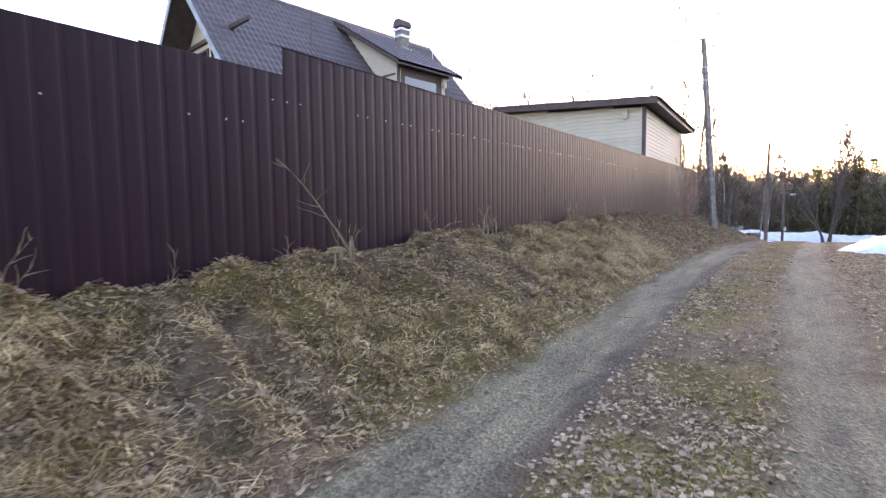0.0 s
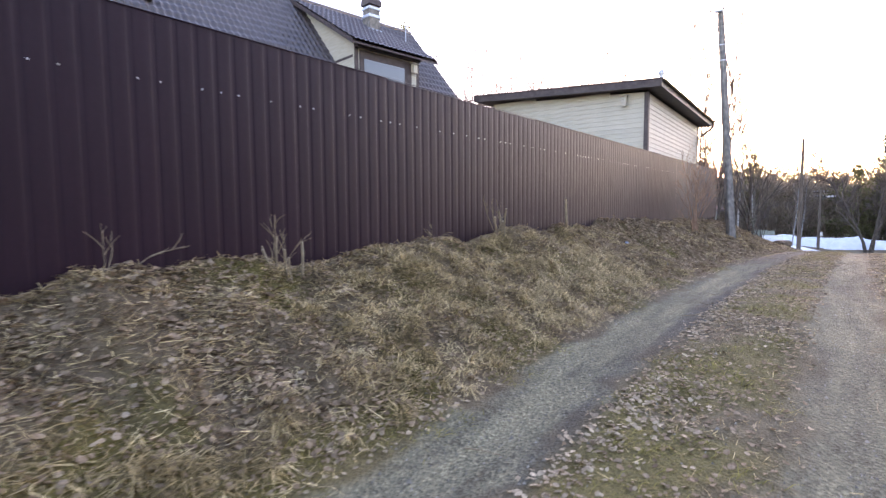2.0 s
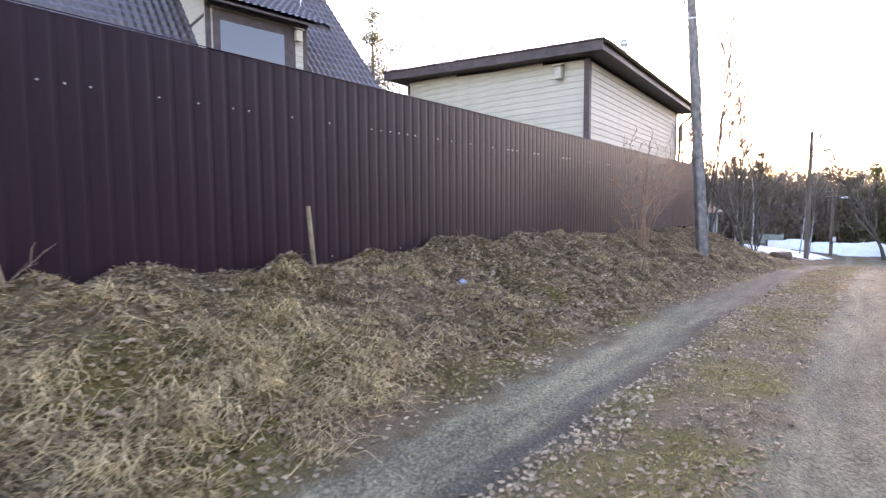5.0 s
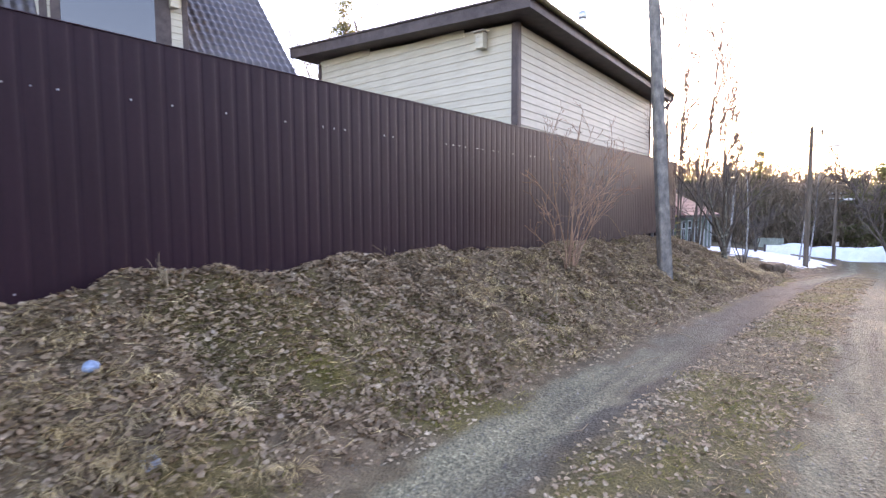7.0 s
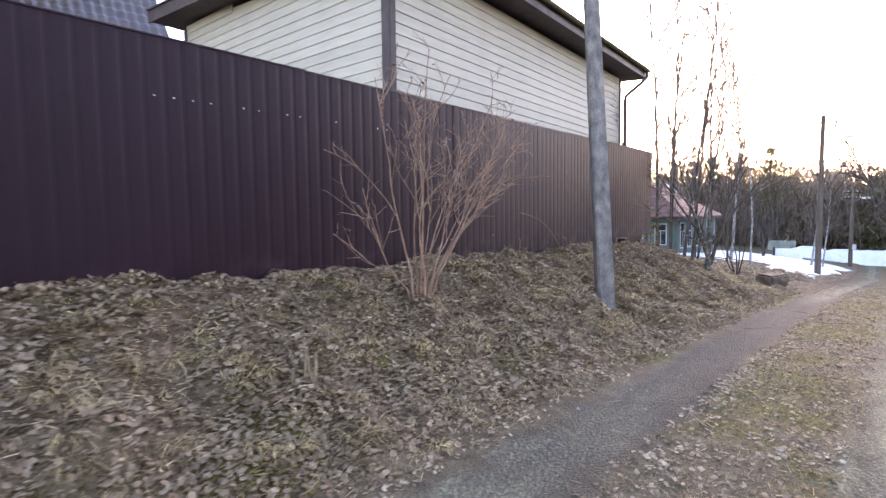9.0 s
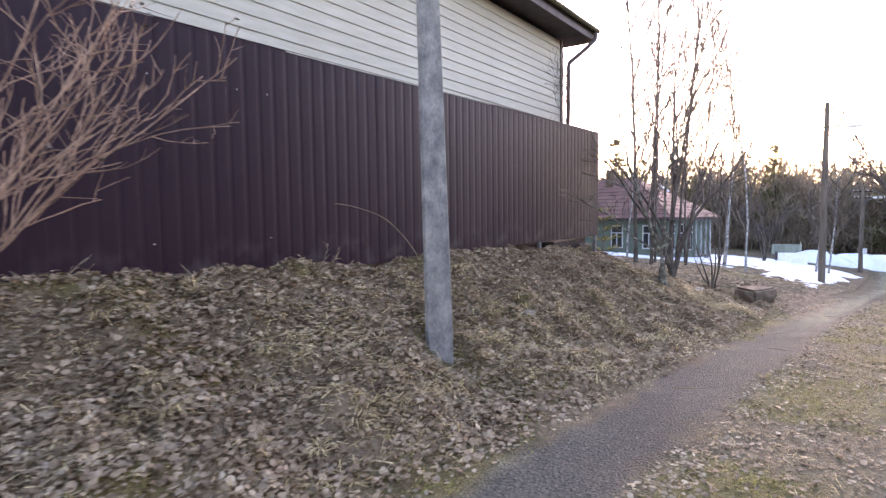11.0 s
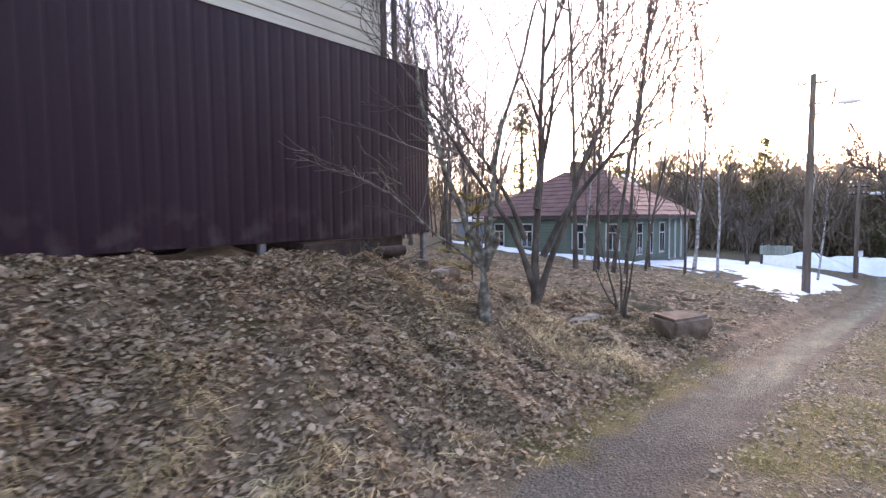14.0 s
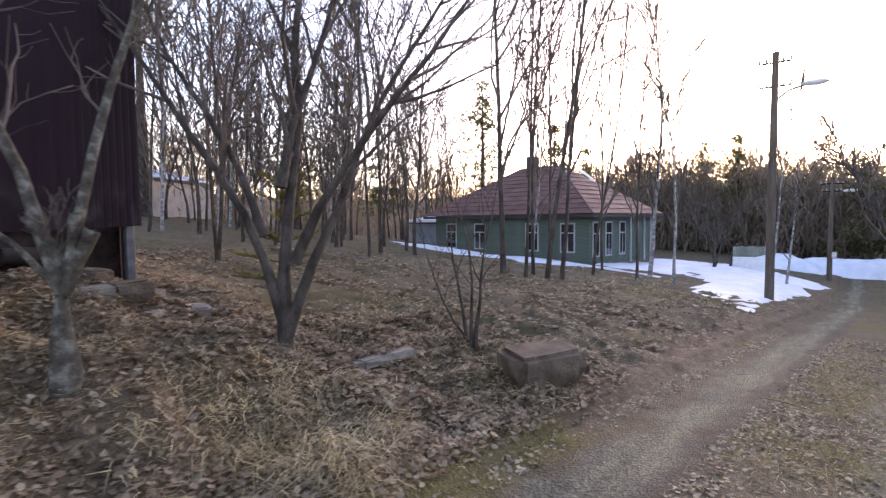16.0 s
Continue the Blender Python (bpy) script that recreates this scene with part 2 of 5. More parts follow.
M_GREENWALL = mat("grey_green_boards", [(0.075, 0.11, 0.085), (0.125, 0.16, 0.128)], 2, 0.75, 0.2, 30, stretch=(1, 1, 5), per_object=0.06)
M_REDROOF = mat("faded_red_roofing", [(0.135, 0.072, 0.060), (0.215, 0.122, 0.098)], 1.5, 0.75, 0.3, 30, per_object=0.08)
M_PALEBOARD = mat("pale_green_boards", [(0.22, 0.25, 0.2), (0.33, 0.36, 0.3)], 3, 0.75, 0.2, 40, stretch=(1, 1, 0.2), per_object=0.12)
M_GREYBLUE = mat("blue_grey_sheet", [(0.2, 0.235, 0.275), (0.3, 0.34, 0.38)], 2, 0.6, 0.1, 30)
M_RUST_GAP = mat("rusty_iron_and_dark_gaps", [(0.02, 0.016, 0.015), (0.055, 0.035, 0.028)], 12, 0.8, 0.3, 70)
M_BLUE = mat("pale_blue_plastic", [(0.16, 0.23, 0.33), (0.28, 0.35, 0.45)], 18, 0.45, 0.2, 50)
M_PAPER = mat("white_litter", [(0.24, 0.25, 0.27), (0.34, 0.34, 0.36)], 18, 0.6, 0.2, 50)
M_CUTWOOD = mat("pale_cut_wood", [(0.36, 0.31, 0.24), (0.5, 0.45, 0.37)], 14, 0.8, 0.2, 70)
M_STALK = mat("grey_dry_stalks", [(0.165, 0.125, 0.080), (0.308, 0.245, 0.160)], 9, 0.85, 0.1, 60, island=0.25)
# white toned down for far things, distance haze put into the colour
M_HAZEWHITE = mat("haze_dimmed_white", [(0.36, 0.365, 0.35), (0.5, 0.505, 0.485)], 5, 0.7, 0.1, 50, speck=0.1)




# ---- building helpers ----
def thing(name, loc, rz=0.0, label="", category="", group="", kind=""):
    ob = new(name)
    ob.empty_display_size = 0.2
    ob.matrix_world = pose(*loc, 0, 0, rz)
    return tagged(ob, label, category, group, kind)


def link_mesh(name, me, material, parent=None, label="", smooth=False):
    me.materials.clear()
    me.materials.append(material)
    if smooth:
        me.polygons.foreach_set("use_smooth", [True] * len(me.polygons))
    ob = new(name, me)
    if parent is not None:
        ob.parent = parent
    return tagged(ob, label)


def part(name, bm, material, parent=None, label="", smooth=False):
    me = bpy.data.meshes.new(name)
    bm.normal_update()
    bm.to_mesh(me)
    bm.free()
    return link_mesh(name, me, material, parent, label, smooth)


def raw_mesh(name, V, F):
    """A mesh from arrays of corners and of faces that all have the same number of sides."""
    V, F = np.asarray(V, dtype=np.float32), np.asarray(F, dtype=np.int32)
    me = bpy.data.meshes.new(name)
    k = F.shape[1]
    me.vertices.add(len(V)), me.loops.add(F.size), me.polygons.add(len(F))
    me.vertices.foreach_set("co", V.ravel())
    me.loops.foreach_set("vertex_index", F.ravel())
    me.polygons.foreach_set("loop_start", np.arange(0, F.size, k, dtype=np.int32))
    me.polygons.foreach_set("loop_total", np.full(len(F), k, dtype=np.int32))
    me.update(calc_edges=True)
    return me


def box(x0, x1, y0, y1, z0, z1, bevel=0.0, bm=None):
    own = bm is None
    bm = bm or bmesh.new()
    got = bmesh.ops.create_cube(bm, size=1, matrix=Matrix.Translation(((x0 + x1) / 2, (y0 + y1) / 2, (z0 + z1) / 2)) @ Matrix.Diagonal((x1 - x0, y1 - y0, z1 - z0, 1)))
    if bevel and own:
        bmesh.ops.bevel(bm, geom=bm.edges[:], offset=bevel, segments=1, affect="EDGES")
    return bm


def prism(points, depth_vec):
    """A solid from a flat outline, pushed along a vector."""
    bm = bmesh.new()
    low = [bm.verts.new(p) for p in points]
    high = [bm.verts.new(Vector(p) + Vector(depth_vec)) for p in points]
    n = len(points)
    bm.faces.new(low[::-1]), bm.faces.new(high)
    for i in range(n):
        bm.faces.new((low[i], low[(i + 1) % n], high[(i + 1) % n], high[i]))
    bmesh.ops.recalc_face_normals(bm, faces=bm.faces)
    return bm


def tube_arrays(lines):
    """Tapered tubes: a list of (points, radii, sides) becomes arrays of corners and quads."""
    Vs, Fs, off = [], [], 0
    for P, R, k in lines:
        P, R = np.asarray(P, float), np.asarray(R, float)
        n = len(P)
        T = np.gradient(P, axis=0)
        T /= np.linalg.norm(T, axis=1, keepdims=True) + 1e-9
        ref = np.where(np.abs(T[:, 2:3]) > 0.9, np.array([[1.0, 0, 0]]), np.array([[0, 0, 1.0]]))
        A = np.cross(T, ref)
        A /= np.linalg.norm(A, axis=1, keepdims=True) + 1e-9
        for i in range(1, n):
            A[i] = A[i - 1] - T[i] * (A[i - 1] @ T[i])
            A[i] /= np.linalg.norm(A[i]) + 1e-9
        B = np.cross(T, A)
        ang = np.arange(k) * 2 * np.pi / k
        ring = P[:, None] + R[:, None, None] * (np.cos(ang)[None, :, None] * A[:, None] + np.sin(ang)[None, :, None] * B[:, None])
        Vs.append(ring.reshape(-1, 3))
        i, j = np.meshgrid(np.arange(n - 1), np.arange(k), indexing="ij")
        a = off + i * k + j
        b = off + i * k + (j + 1) % k
        Fs.append(np.stack([a, b, b + k, a + k], -1).reshape(-1, 4))
        cap = off + (n - 1) * k
        Fs.append(np.array([[cap, cap + 1, cap + 2, cap + (3 if k > 3 else 2)]])) if k > 3 else None
        off += n * k
    return np.concatenate(Vs), np.concatenate(Fs)


def tubes(name, lines, material, parent=None, label="", smooth=True):
    return link_mesh(name, raw_mesh(name, *tube_arrays(lines)), material, parent, label, smooth)


def value_noise(x, y, scale, seed=0):
    x, y = np.asarray(x, float) / scale, np.asarray(y, float) / scale
    xi, yi = np.floor(x), np.floor(y)
    fx, fy = x - xi, y - yi
    fx, fy = fx * fx * (3 - 2 * fx), fy * fy * (3 - 2 * fy)

    def rnd(i, j):
        s = np.sin(i * 127.1 + j * 311.7 + seed * 74.7) * 43758.5453
        return s - np.floor(s)
    return ((rnd(xi, yi) * (1 - fx) + rnd(xi + 1, yi) * fx) * (1 - fy) + (rnd(xi, yi + 1) * (1 - fx) + rnd(xi + 1, yi + 1) * fx) * fy) * 2 - 1


# ---- the lie of the land ----
ROADZ = [(-12, .30), (0, .42), (8, .53), (12, .58), (16.5, .51), (21, .40), (26, .23), (30, 0), (33, -.25), (38, -.65), (46.6, -1.33), (56, -1.85), (66, -2.28), (90, -2.6), (200, -3)]
FOOT = [(-12, -2.65), (12, -2.55), (17, -2.35), (22, -1.95), (26, -1.6), (30, -1.4), (34, -1.3), (40, -.9), (48, -.2), (60, .2), (90, .4)]
BANK = [(-12, 1.15), (4.5, 1.2), (7, 1.32), (10.7, 1.38), (16, 1.45), (20, 1.38), (22.5, 1.34), (25, 1.27), (27.5, 1.26), (30, 1.08)]
RUT = [(-12, -2.15), (9, -2.15), (17, -1.83), (22, -1.5), (26.5, -1.17), (30, -.9), (33, -.72), (40, -.15), (48, .5), (60, .9), (90, 1.2)]


def along(table, y):
    return np.interp(y, [p[0] for p in table], [p[1] for p in table])


def smooth(a, b, v):
    k = np.clip((v - a) / (b - a), 0, 1)
    return k * k * (3 - 2 * k)


def ground(x, y, rough=True):
    x, y = np.asarray(x, float), np.asarray(y, float)
    r, f = along(ROADZ, y), along(FOOT, y)
    right = r + 0.25 * smooth(2.0, 9.0, x) + .02 * np.maximum(0, np.minimum(x, 60) - 9)
    field = r + .06 + 1.35 * (1 - np.exp(np.minimum(x - f, 0) / 8.0)) + 0.075 * np.clip(-x - 13, 0, 40) * smooth(70, 45, y)
    k = np.clip((f - x) / (f + 4.0), 0, 1)
    k = .75 * k + .25 * k * k * (3 - 2 * k)
    bank = r + (along(BANK, y) - r) * k
    # made-up rise behind the woods, hides the low sky between the trunks
    backdrop_hill = 10 * np.maximum(smooth(92, 150, y), np.maximum(smooth(-88, -130, x), smooth(78, 120, x)))
    w = smooth(28.2, 32.5, y + .35 * (x + 4.2) * np.where(x > -4.2, 1, 0.15))
    z = np.where(x > f, right, bank * (1 - w) + field * w) + backdrop_hill
    z = z + 0.13 * np.exp(-((x + 2.85) / 0.8) ** 2 - ((y - 29.75) / 1.3) ** 2)
    if rough:
        left = smooth(0, 0.5, f - x)
        near = smooth(60, 35, y)
        z = z + near * left * (0.065 * value_noise(x, y, 0.55, 1) + 0.045 * value_noise(x, y, 0.32, 6) + 0.07 * value_noise(x, y, 0.21, 2) + 0.05 * value_noise(x, y, 1.7, 3))
        z = z + near * (0.008 * value_noise(x, y, 0.16, 4) + 0.012 * value_noise(x, y, 0.8, 5))
        z = z - 0.12 * np.exp(-((x + 2.75) ** 2 + (y - 23.4) ** 2) / 0.09)
        c = along(RUT, y)
        for d in (0.0, 1.62):
            z = z - 0.035 * np.exp(-((x - c - d) / 0.26) ** 2) * near
    return z


def spot(x, y):
    return (x, y, float(ground(x, y)))


def zone_rut(x, y):
    c = along(RUT, y)
    n = 0.10 * value_noise(x, y, 0.35, 11) + 0.07 * value_noise(x, y, 0.12, 12)
    half = np.interp(y, [0, 15, 24, 60], [0.37, 0.33, 0.235, 0.27])
    left = smooth(half, half - 0.1, np.abs(x - c) + n)
    off = np.interp(y, [0, 22, 33], [1.62, 1.62, 1.38])
    rightw = smooth(0.36, 0.16, np.abs(x - c - off) + n)
    return np.maximum(left, rightw * 0.75)


def zone_moss(x, y):
    c = along(RUT, y) + 0.84
    mid = smooth(0.55, 0.3, np.abs(x - c)) * smooth(-0.25, 0.35, value_noise(x, y, 0.9, 13) + 0.4 * value_noise(x, y, 0.25, 14))
    bank = smooth(-2.2, -2.7, x) * smooth(22, 11, y) * smooth(-0.15, 0.4, value_noise(x, y, 0.8, 15) + 0.35 * value_noise(x, y, 0.25, 22))
    edge = smooth(0.3, 0.1, np.abs(x - along(FOOT, y) - 0.05)) * smooth(0.1, 0.6, value_noise(x, y, 0.7, 16)) * smooth(10, 16, y)
    spots = smooth(0.0, 0.3, along(FOOT, y) - x) * (x > -4.1) * smooth(0.45, 0.75, value_noise(x, y, 0.5, 17)) * smooth(30, 24, y)
    field = smooth(0.2, 1.0, along(FOOT, y) - x) * smooth(30.5, 33, y) * smooth(0.0, 0.6, value_noise(x, y, 1.8, 21)) * smooth(60, 48, y) * 0.45
    return np.clip(field + mid * 0.75 + bank * 0.85 + edge * 0.7 + spots * 0.7, 0, 1)


def zone_damp_shade(x, y):
    """Dark wet stretch of the worn rut, and shade painted along its inner edge."""
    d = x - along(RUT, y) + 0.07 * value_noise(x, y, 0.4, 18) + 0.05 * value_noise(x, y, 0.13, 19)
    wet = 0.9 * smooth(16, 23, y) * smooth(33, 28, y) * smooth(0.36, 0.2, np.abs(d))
    # second term: shade of the rut's small step, put into the colour
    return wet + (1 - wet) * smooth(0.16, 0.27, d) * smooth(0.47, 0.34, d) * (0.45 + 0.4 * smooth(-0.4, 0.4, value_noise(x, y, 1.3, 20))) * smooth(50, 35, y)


def steps(*spans):
    out = []
    for a, b, s in spans:
        out += list(np.arange(a, b - 1e-6, s))
    return np.array(out + [spans[-1][1]])


gx = np.concatenate([-np.geomspace(900, 15, 26), steps((-14.5, -5, 0.5), (-5, 1.6, 0.075), (1.6, 6, 0.4)), np.geomspace(7, 900, 26)])
gy = np.concatenate([-np.geomspace(900, 4, 18), steps((-3, -0.5, 0.25), (-0.5, 35, 0.09), (35, 50, 0.25), (50, 75, 0.8)), np.geomspace(78, 1200, 24)])
GX, GY = np.meshgrid(gx, gy, indexing="ij")
GZ = ground(GX, GY)
nx, ny = GX.shape
i, j = np.meshgrid(np.arange(nx - 1), np.arange(ny - 1), indexing="ij")
q = i * ny + j
me = raw_mesh("ground", np.stack([GX, GY, GZ], -1).reshape(-1, 3), np.stack([q, q + ny, q + ny + 1, q + 1], -1).reshape(-1, 4))
zones = me.color_attributes.new("zones", "FLOAT_COLOR", "POINT")
turf = np.maximum(smooth(29, 33, GY) * smooth(-1.2, -1.8, GX - along(FOOT, GY) - 1), 0.6 * smooth(0.4, 1.0, GX - along(RUT, GY) - 1.7))
turf = np.maximum(turf, 0.35 * smooth(18, 9, GY) * smooth(0, 0.4, along(FOOT, GY) - GX))
turf = np.maximum(turf, np.exp(-((GX - along(RUT, GY) - 0.84) / 0.5) ** 2))
turf = np.maximum(turf, smooth(-0.1, 0.2, GX - along(FOOT, GY)))
zones.data.foreach_set("color", np.stack([zone_rut(GX, GY), zone_moss(GX, GY), turf, zone_damp_shade(GX, GY)], -1).astype(np.float32).ravel())
land = link_mesh("ground", me, M_GROUND, smooth=True)
tagged(land, "earth verge, leaf-strewn bank and gravel track with two wheel ruts", "ground", kind="structure")


# ---- profiled steel fence ----
def fence_top(y):
    return 2.93 + 0.0179 * (y - 4.25)


def fence_sheet_mesh():
    """One profiled sheet, 1.10 m wide and 2.0 m high, sheared to the slope of the fence."""
    bm = bmesh.new()
    depth = 0.0024
    prof = []
    for k in range(8):
        s = k * 0.1375
        for ds, dz in ((0.0, 0.0), (0.001, 0.0), (0.013, 0.0), (0.0155, 0.18), (0.018, 0.5), (0.0205, 0.82), (0.023, 1.0), (0.045, 1.0), (0.085, 1.0), (0.1145, 1.0), (0.117, 0.82), (0.1195, 0.5), (0.122, 0.18), (0.1245, 0.0)):
            prof.append((s + ds, dz * depth))
    prof += [(1.105, 0.0), (1.106, 0.0)]
    rows = []
    for z in (0.0, 0.004, 1.996, 2.0):
        rows.append([bm.verts.new((d, s, z + 0.0179 * s)) for s, d in prof])
    for a, b in zip(rows, rows[1:]):
        for k in range(len(prof) - 1):
            bm.faces.new((a[k], a[k + 1], b[k + 1], b[k]))
    bm.normal_update()
    bmesh.ops.solidify(bm, geom=bm.faces[:], thickness=0.0007)
    me = bpy.data.meshes.new("sheet")
    bm.to_mesh(me)
    bm.free()
    me.polygons.foreach_set("use_smooth", [True] * len(me.polygons))
    return me


fence = thing("fence", (-4.2, 4.25, 1.0), label="tall dark brown profiled steel sheet fence along a bank", category="fence", kind="structure")
sheet_me = fence_sheet_mesh()
sheet_me.materials.append(M_FENCE)
rng = np.random.default_rng(3)
for k in range(-11, 24):
    y0 = 4.37 + k * 1.0973
    drop = 0.0 if k >= 0 else 0.212
    ob = new("sheet", sheet_me)
    ob.parent = fence
    off = rng.normal(0, 0.004)
    if k in (12, 13):
        off += 0.012
    ob.location = (rng.normal(0, 0.001), y0 - 4.25, fence_top(y0) - 2.0 - 1.0 - drop + off)
    ob.rotation_euler = (0, rng.normal(0, 0.0012), rng.normal(0, 0.001))
    if y0 + 1.1 > 30.05:
        ob.scale = (1, (30.03 - y0) / 1.106, 1)
for k in range(0, 16):
    y0 = 29.93 - k * 2.2 if k else 29.95
    z1 = fence_top(y0) - 0.04 - (0.25 if y0 < 4.2 else 0)
    zg = float(ground(-4.25, y0)) - 0.3
    part("post", box(-0.075, -0.012, y0 - 4.28, y0 - 4.22, zg - 1.0, z1 - 1.0, 0.006), M_STEEL, fence, "grey square steel post")
for h in (0.35, 1.65):
    for a, b in ((-6.0, 4.2), (4.3, 30.0)):
        d = 0.22 if a < 0 else 0.0
        pts = [(-0.045, a - 4.25, fence_top(a) - h - 1.0 - d), (-0.045, b - 4.25, fence_top(b) - h - 1.0 - d)]
        tubes("rail", [(pts, [0.025, 0.025], 4)], M_STEEL, fence)
bm = bmesh.new()
bmesh.ops.create_uvsphere(bm, u_segments=6, v_segments=4, radius=0.0065)
screw_me = bpy.data.meshes.new("screw")
bm.to_mesh(screw_me)
bm.free()
screw_me.materials.append(M_SCREW)
for k in range(0, 150):
    y0 = 2.6 + k * 0.1375 * 1.0
    if rng.random() < 0.55:
        continue
    for h in ((0.42,) if rng.random() < 0.8 else (0.42, 1.66)):
        ob = new("screw", screw_me)
        ob.parent = fence
        d = 0.2 if y0 < 4.25 else 0.0
        ob.location = (0.004, y0 - 4.25 + 0.016, fence_top(y0) - h - 1.0 - d)
tubes("cap_strip", [([(0.01, -0.02, 1.93), (0.01, 25.8, 1.93 + 25.82 * 0.0179)], [0.004, 0.004], 4)], M_FENCE, fence)


# ---- outbuilding with cream plank cladding ----
def plank(y0, y1, z0, h, out=0.02, lip=0.006):
    """A lapped cladding board along y, facing +x: thick at its lower edge."""
    return prism([(0.0, y0, z0), (out, y0, z0), (out + lip, y0, z0 + 0.008), (0.010, y0, z0 + h + 0.014), (0.0, y0, z0 + h + 0.014)], (0, y1 - y0, 0))


SX, SY0, SY1, SZ = -5.0, 21.65, 30.12, 0.6
shed = thing("outbuilding", (SX, SY0, SZ), label="low outbuilding clad in cream planks with a dark brown flat-pitched roof", category="building")
SW = 5.55                                        # depth away from the fence
slope = 0.34 / 6.4
part("wall", prism([(-0.04, 0.04, 0), (-SW + 0.04, 0.04, 0), (-SW + 0.04, 0.04, 4.74 + slope * SW), (-0.04, 0.04, 4.74)], (0, SY1 - SY0 - 0.08, 0)), M_SIDING, shed)
bd = 0.148
nb = 29
side_me = front_me = None
for k in range(nb):
    z0 = 0.42 + k * bd
    if side_me is None:
        ob = part("plank", plank(0.06, SY1 - SY0 - 0.06, 0, bd), M_SIDING, shed)
        side_me = ob.data
    else:
        ob = new("plank", side_me)
        ob.parent = shed
    ob.location = (-0.04, 0, z0)
for k in range(nb + 2):
    z0 = 0.42 + k * bd
    if k < nb:
        if front_me is None:
            ob = part("plank", plank(0.05, SW - 0.06, 0, bd), M_SIDING, shed)
            front_me = ob.data
        else:
            ob = new("plank", front_me)
            ob.parent = shed
        ob.matrix_basis = pose(-SW, 0.04, z0, 0, 0, -90)
    else:
        ob = part("plank", plank(0.05, SW - 1.2 - (k - nb) * 2.6, 0, bd), M_SIDING, shed)
        ob.matrix_basis = pose(-SW, 0.04, z0, 0, 0, -90)
# dark base added where the wall shows through the gap under the fence
part("plinth", box(-SW - 0.03, 0.03, -0.03, SY1 - SY0 + 0.03, -0.3, 0.95, 0.01), M_RUST_GAP, shed, "dark base added round the foot of the walls")
part("corner_trim", box(-0.13, 0.0, -0.005, 0.02, 0.2, 4.75, 0.004), M_TRIM, shed)
part("corner_trim", box(-0.022, 0.003, 0.022, 0.13, 0.2, 4.75, 0.004), M_TRIM, shed)
part("corner_trim", box(-SW, -SW + 0.1, -0.005, 0.02, 0.2, 4.95, 0.004), M_TRIM, shed)
part("corner_trim", box(-0.022, 0.003, SY1 - SY0 - 0.1, SY1 - SY0, 0.2, 4.75, 0.004), M_TRIM, shed)
ov = 0.46
y0, y1 = -0.42, SY1 - SY0 + 0.53
x0, x1 = ov, -SW - 0.55


def roof_z(x):
    return 4.98 - slope * (x - ov)


part("roof_sheet", prism([(x0 + 0.03, y0 - 0.03, roof_z(x0)), (x1, y0 - 0.03, roof_z(x1)), (x1, y0 - 0.03, roof_z(x1) + 0.03), (x0 + 0.03, y0 - 0.03, roof_z(x0) + 0.03)], (0, y1 - y0 + 0.06, 0)), M_TRIM, shed)
part("soffit", prism([(x0 - 0.03, y0 + 0.03, roof_z(x0) - 0.2), (x1 + 0.03, y0 + 0.03, roof_z(x1) - 0.2), (x1 + 0.03, y0 + 0.03, roof_z(x1) - 0.18), (x0 - 0.03, y0 + 0.03, roof_z(x0) - 0.18)], (0, y1 - y0 - 0.06, 0)), M_TRIM, shed)
part("fascia", prism([(x0, y0, roof_z(x0) - 0.22), (x1, y0, roof_z(x1) - 0.22), (x1, y0, roof_z(x1)), (x0, y0, roof_z(x0))], (0, 0.028, 0)), M_TRIM, shed)
part("fascia", box(x0 - 0.028, x0, y0 + 0.03, y1, roof_z(x0) - 0.22, roof_z(x0), 0.003), M_TRIM, shed)
part("fascia", prism([(x0, y1, roof_z(x0) - 0.22), (x1, y1, roof_z(x1) - 0.22), (x1, y1, roof_z(x1)), (x0, y1, roof_z(x0))], (0, 0.028, 0)), M_TRIM, shed)
gut = [(x0 + 0.055 + 0.055 * math.cos(t), y0, roof_z(x0) - 0.02 + 0.06 * math.sin(t)) for t in np.linspace(math.pi, 2 * math.pi, 9)]
gut += [(x0 + 0.055 + 0.045 * math.cos(t), y0, roof_z(x0) - 0.02 + 0.05 * math.sin(t)) for t in np.linspace(2 * math.pi, math.pi, 9)]
part("gutter", prism(gut, (0, y1 - y0, 0)), M_MOSSY, shed, "brown gutter with moss")
gx0, gz0 = x0 + 0.055, roof_z(x0) - 0.08
tubes("downpipe", [([(gx0, y1 - 0.12, gz0), (gx0, y1 - 0.12, gz0 - 0.12), (gx0 - 0.12, y1 - 0.25, gz0 - 0.3), (0.10, y1 - 0.46, gz0 - 0.6), (0.09, y1 - 0.48, gz0 - 0.7), (0.09, y1 - 0.48, 0.3)], [0.042] * 6, 10)], M_TRIM, shed, "dark brown downpipe")
for z in (3.9, 2.6):
    tubes("pipe_clip", [([(0.09, y1 - 0.48, z), (0.09, y1 - 0.48, z + 0.03)], [0.05, 0.05], 10)], M_TRIM, shed)
tubes("flue", [([(-0.75, 4.75, 4.9), (-0.75, 4.75, 6.35)], [0.075, 0.075], 14), ([(-0.75, 4.75, 6.34), (-0.75, 4.75, 6.4), (-0.75, 4.75, 6.5), (-0.75, 4.75, 6.55)], [0.11, 0.13, 0.11, 0.03], 14)], M_ZINC, shed, "galvanised flue pipe with cap")
tubes("aerial", [([(-1.0, 6.2, 4.9), (-1.0, 6.2, 8.0)], [0.014, 0.008], 5)], M_ZINC, shed, "thin aerial mast")


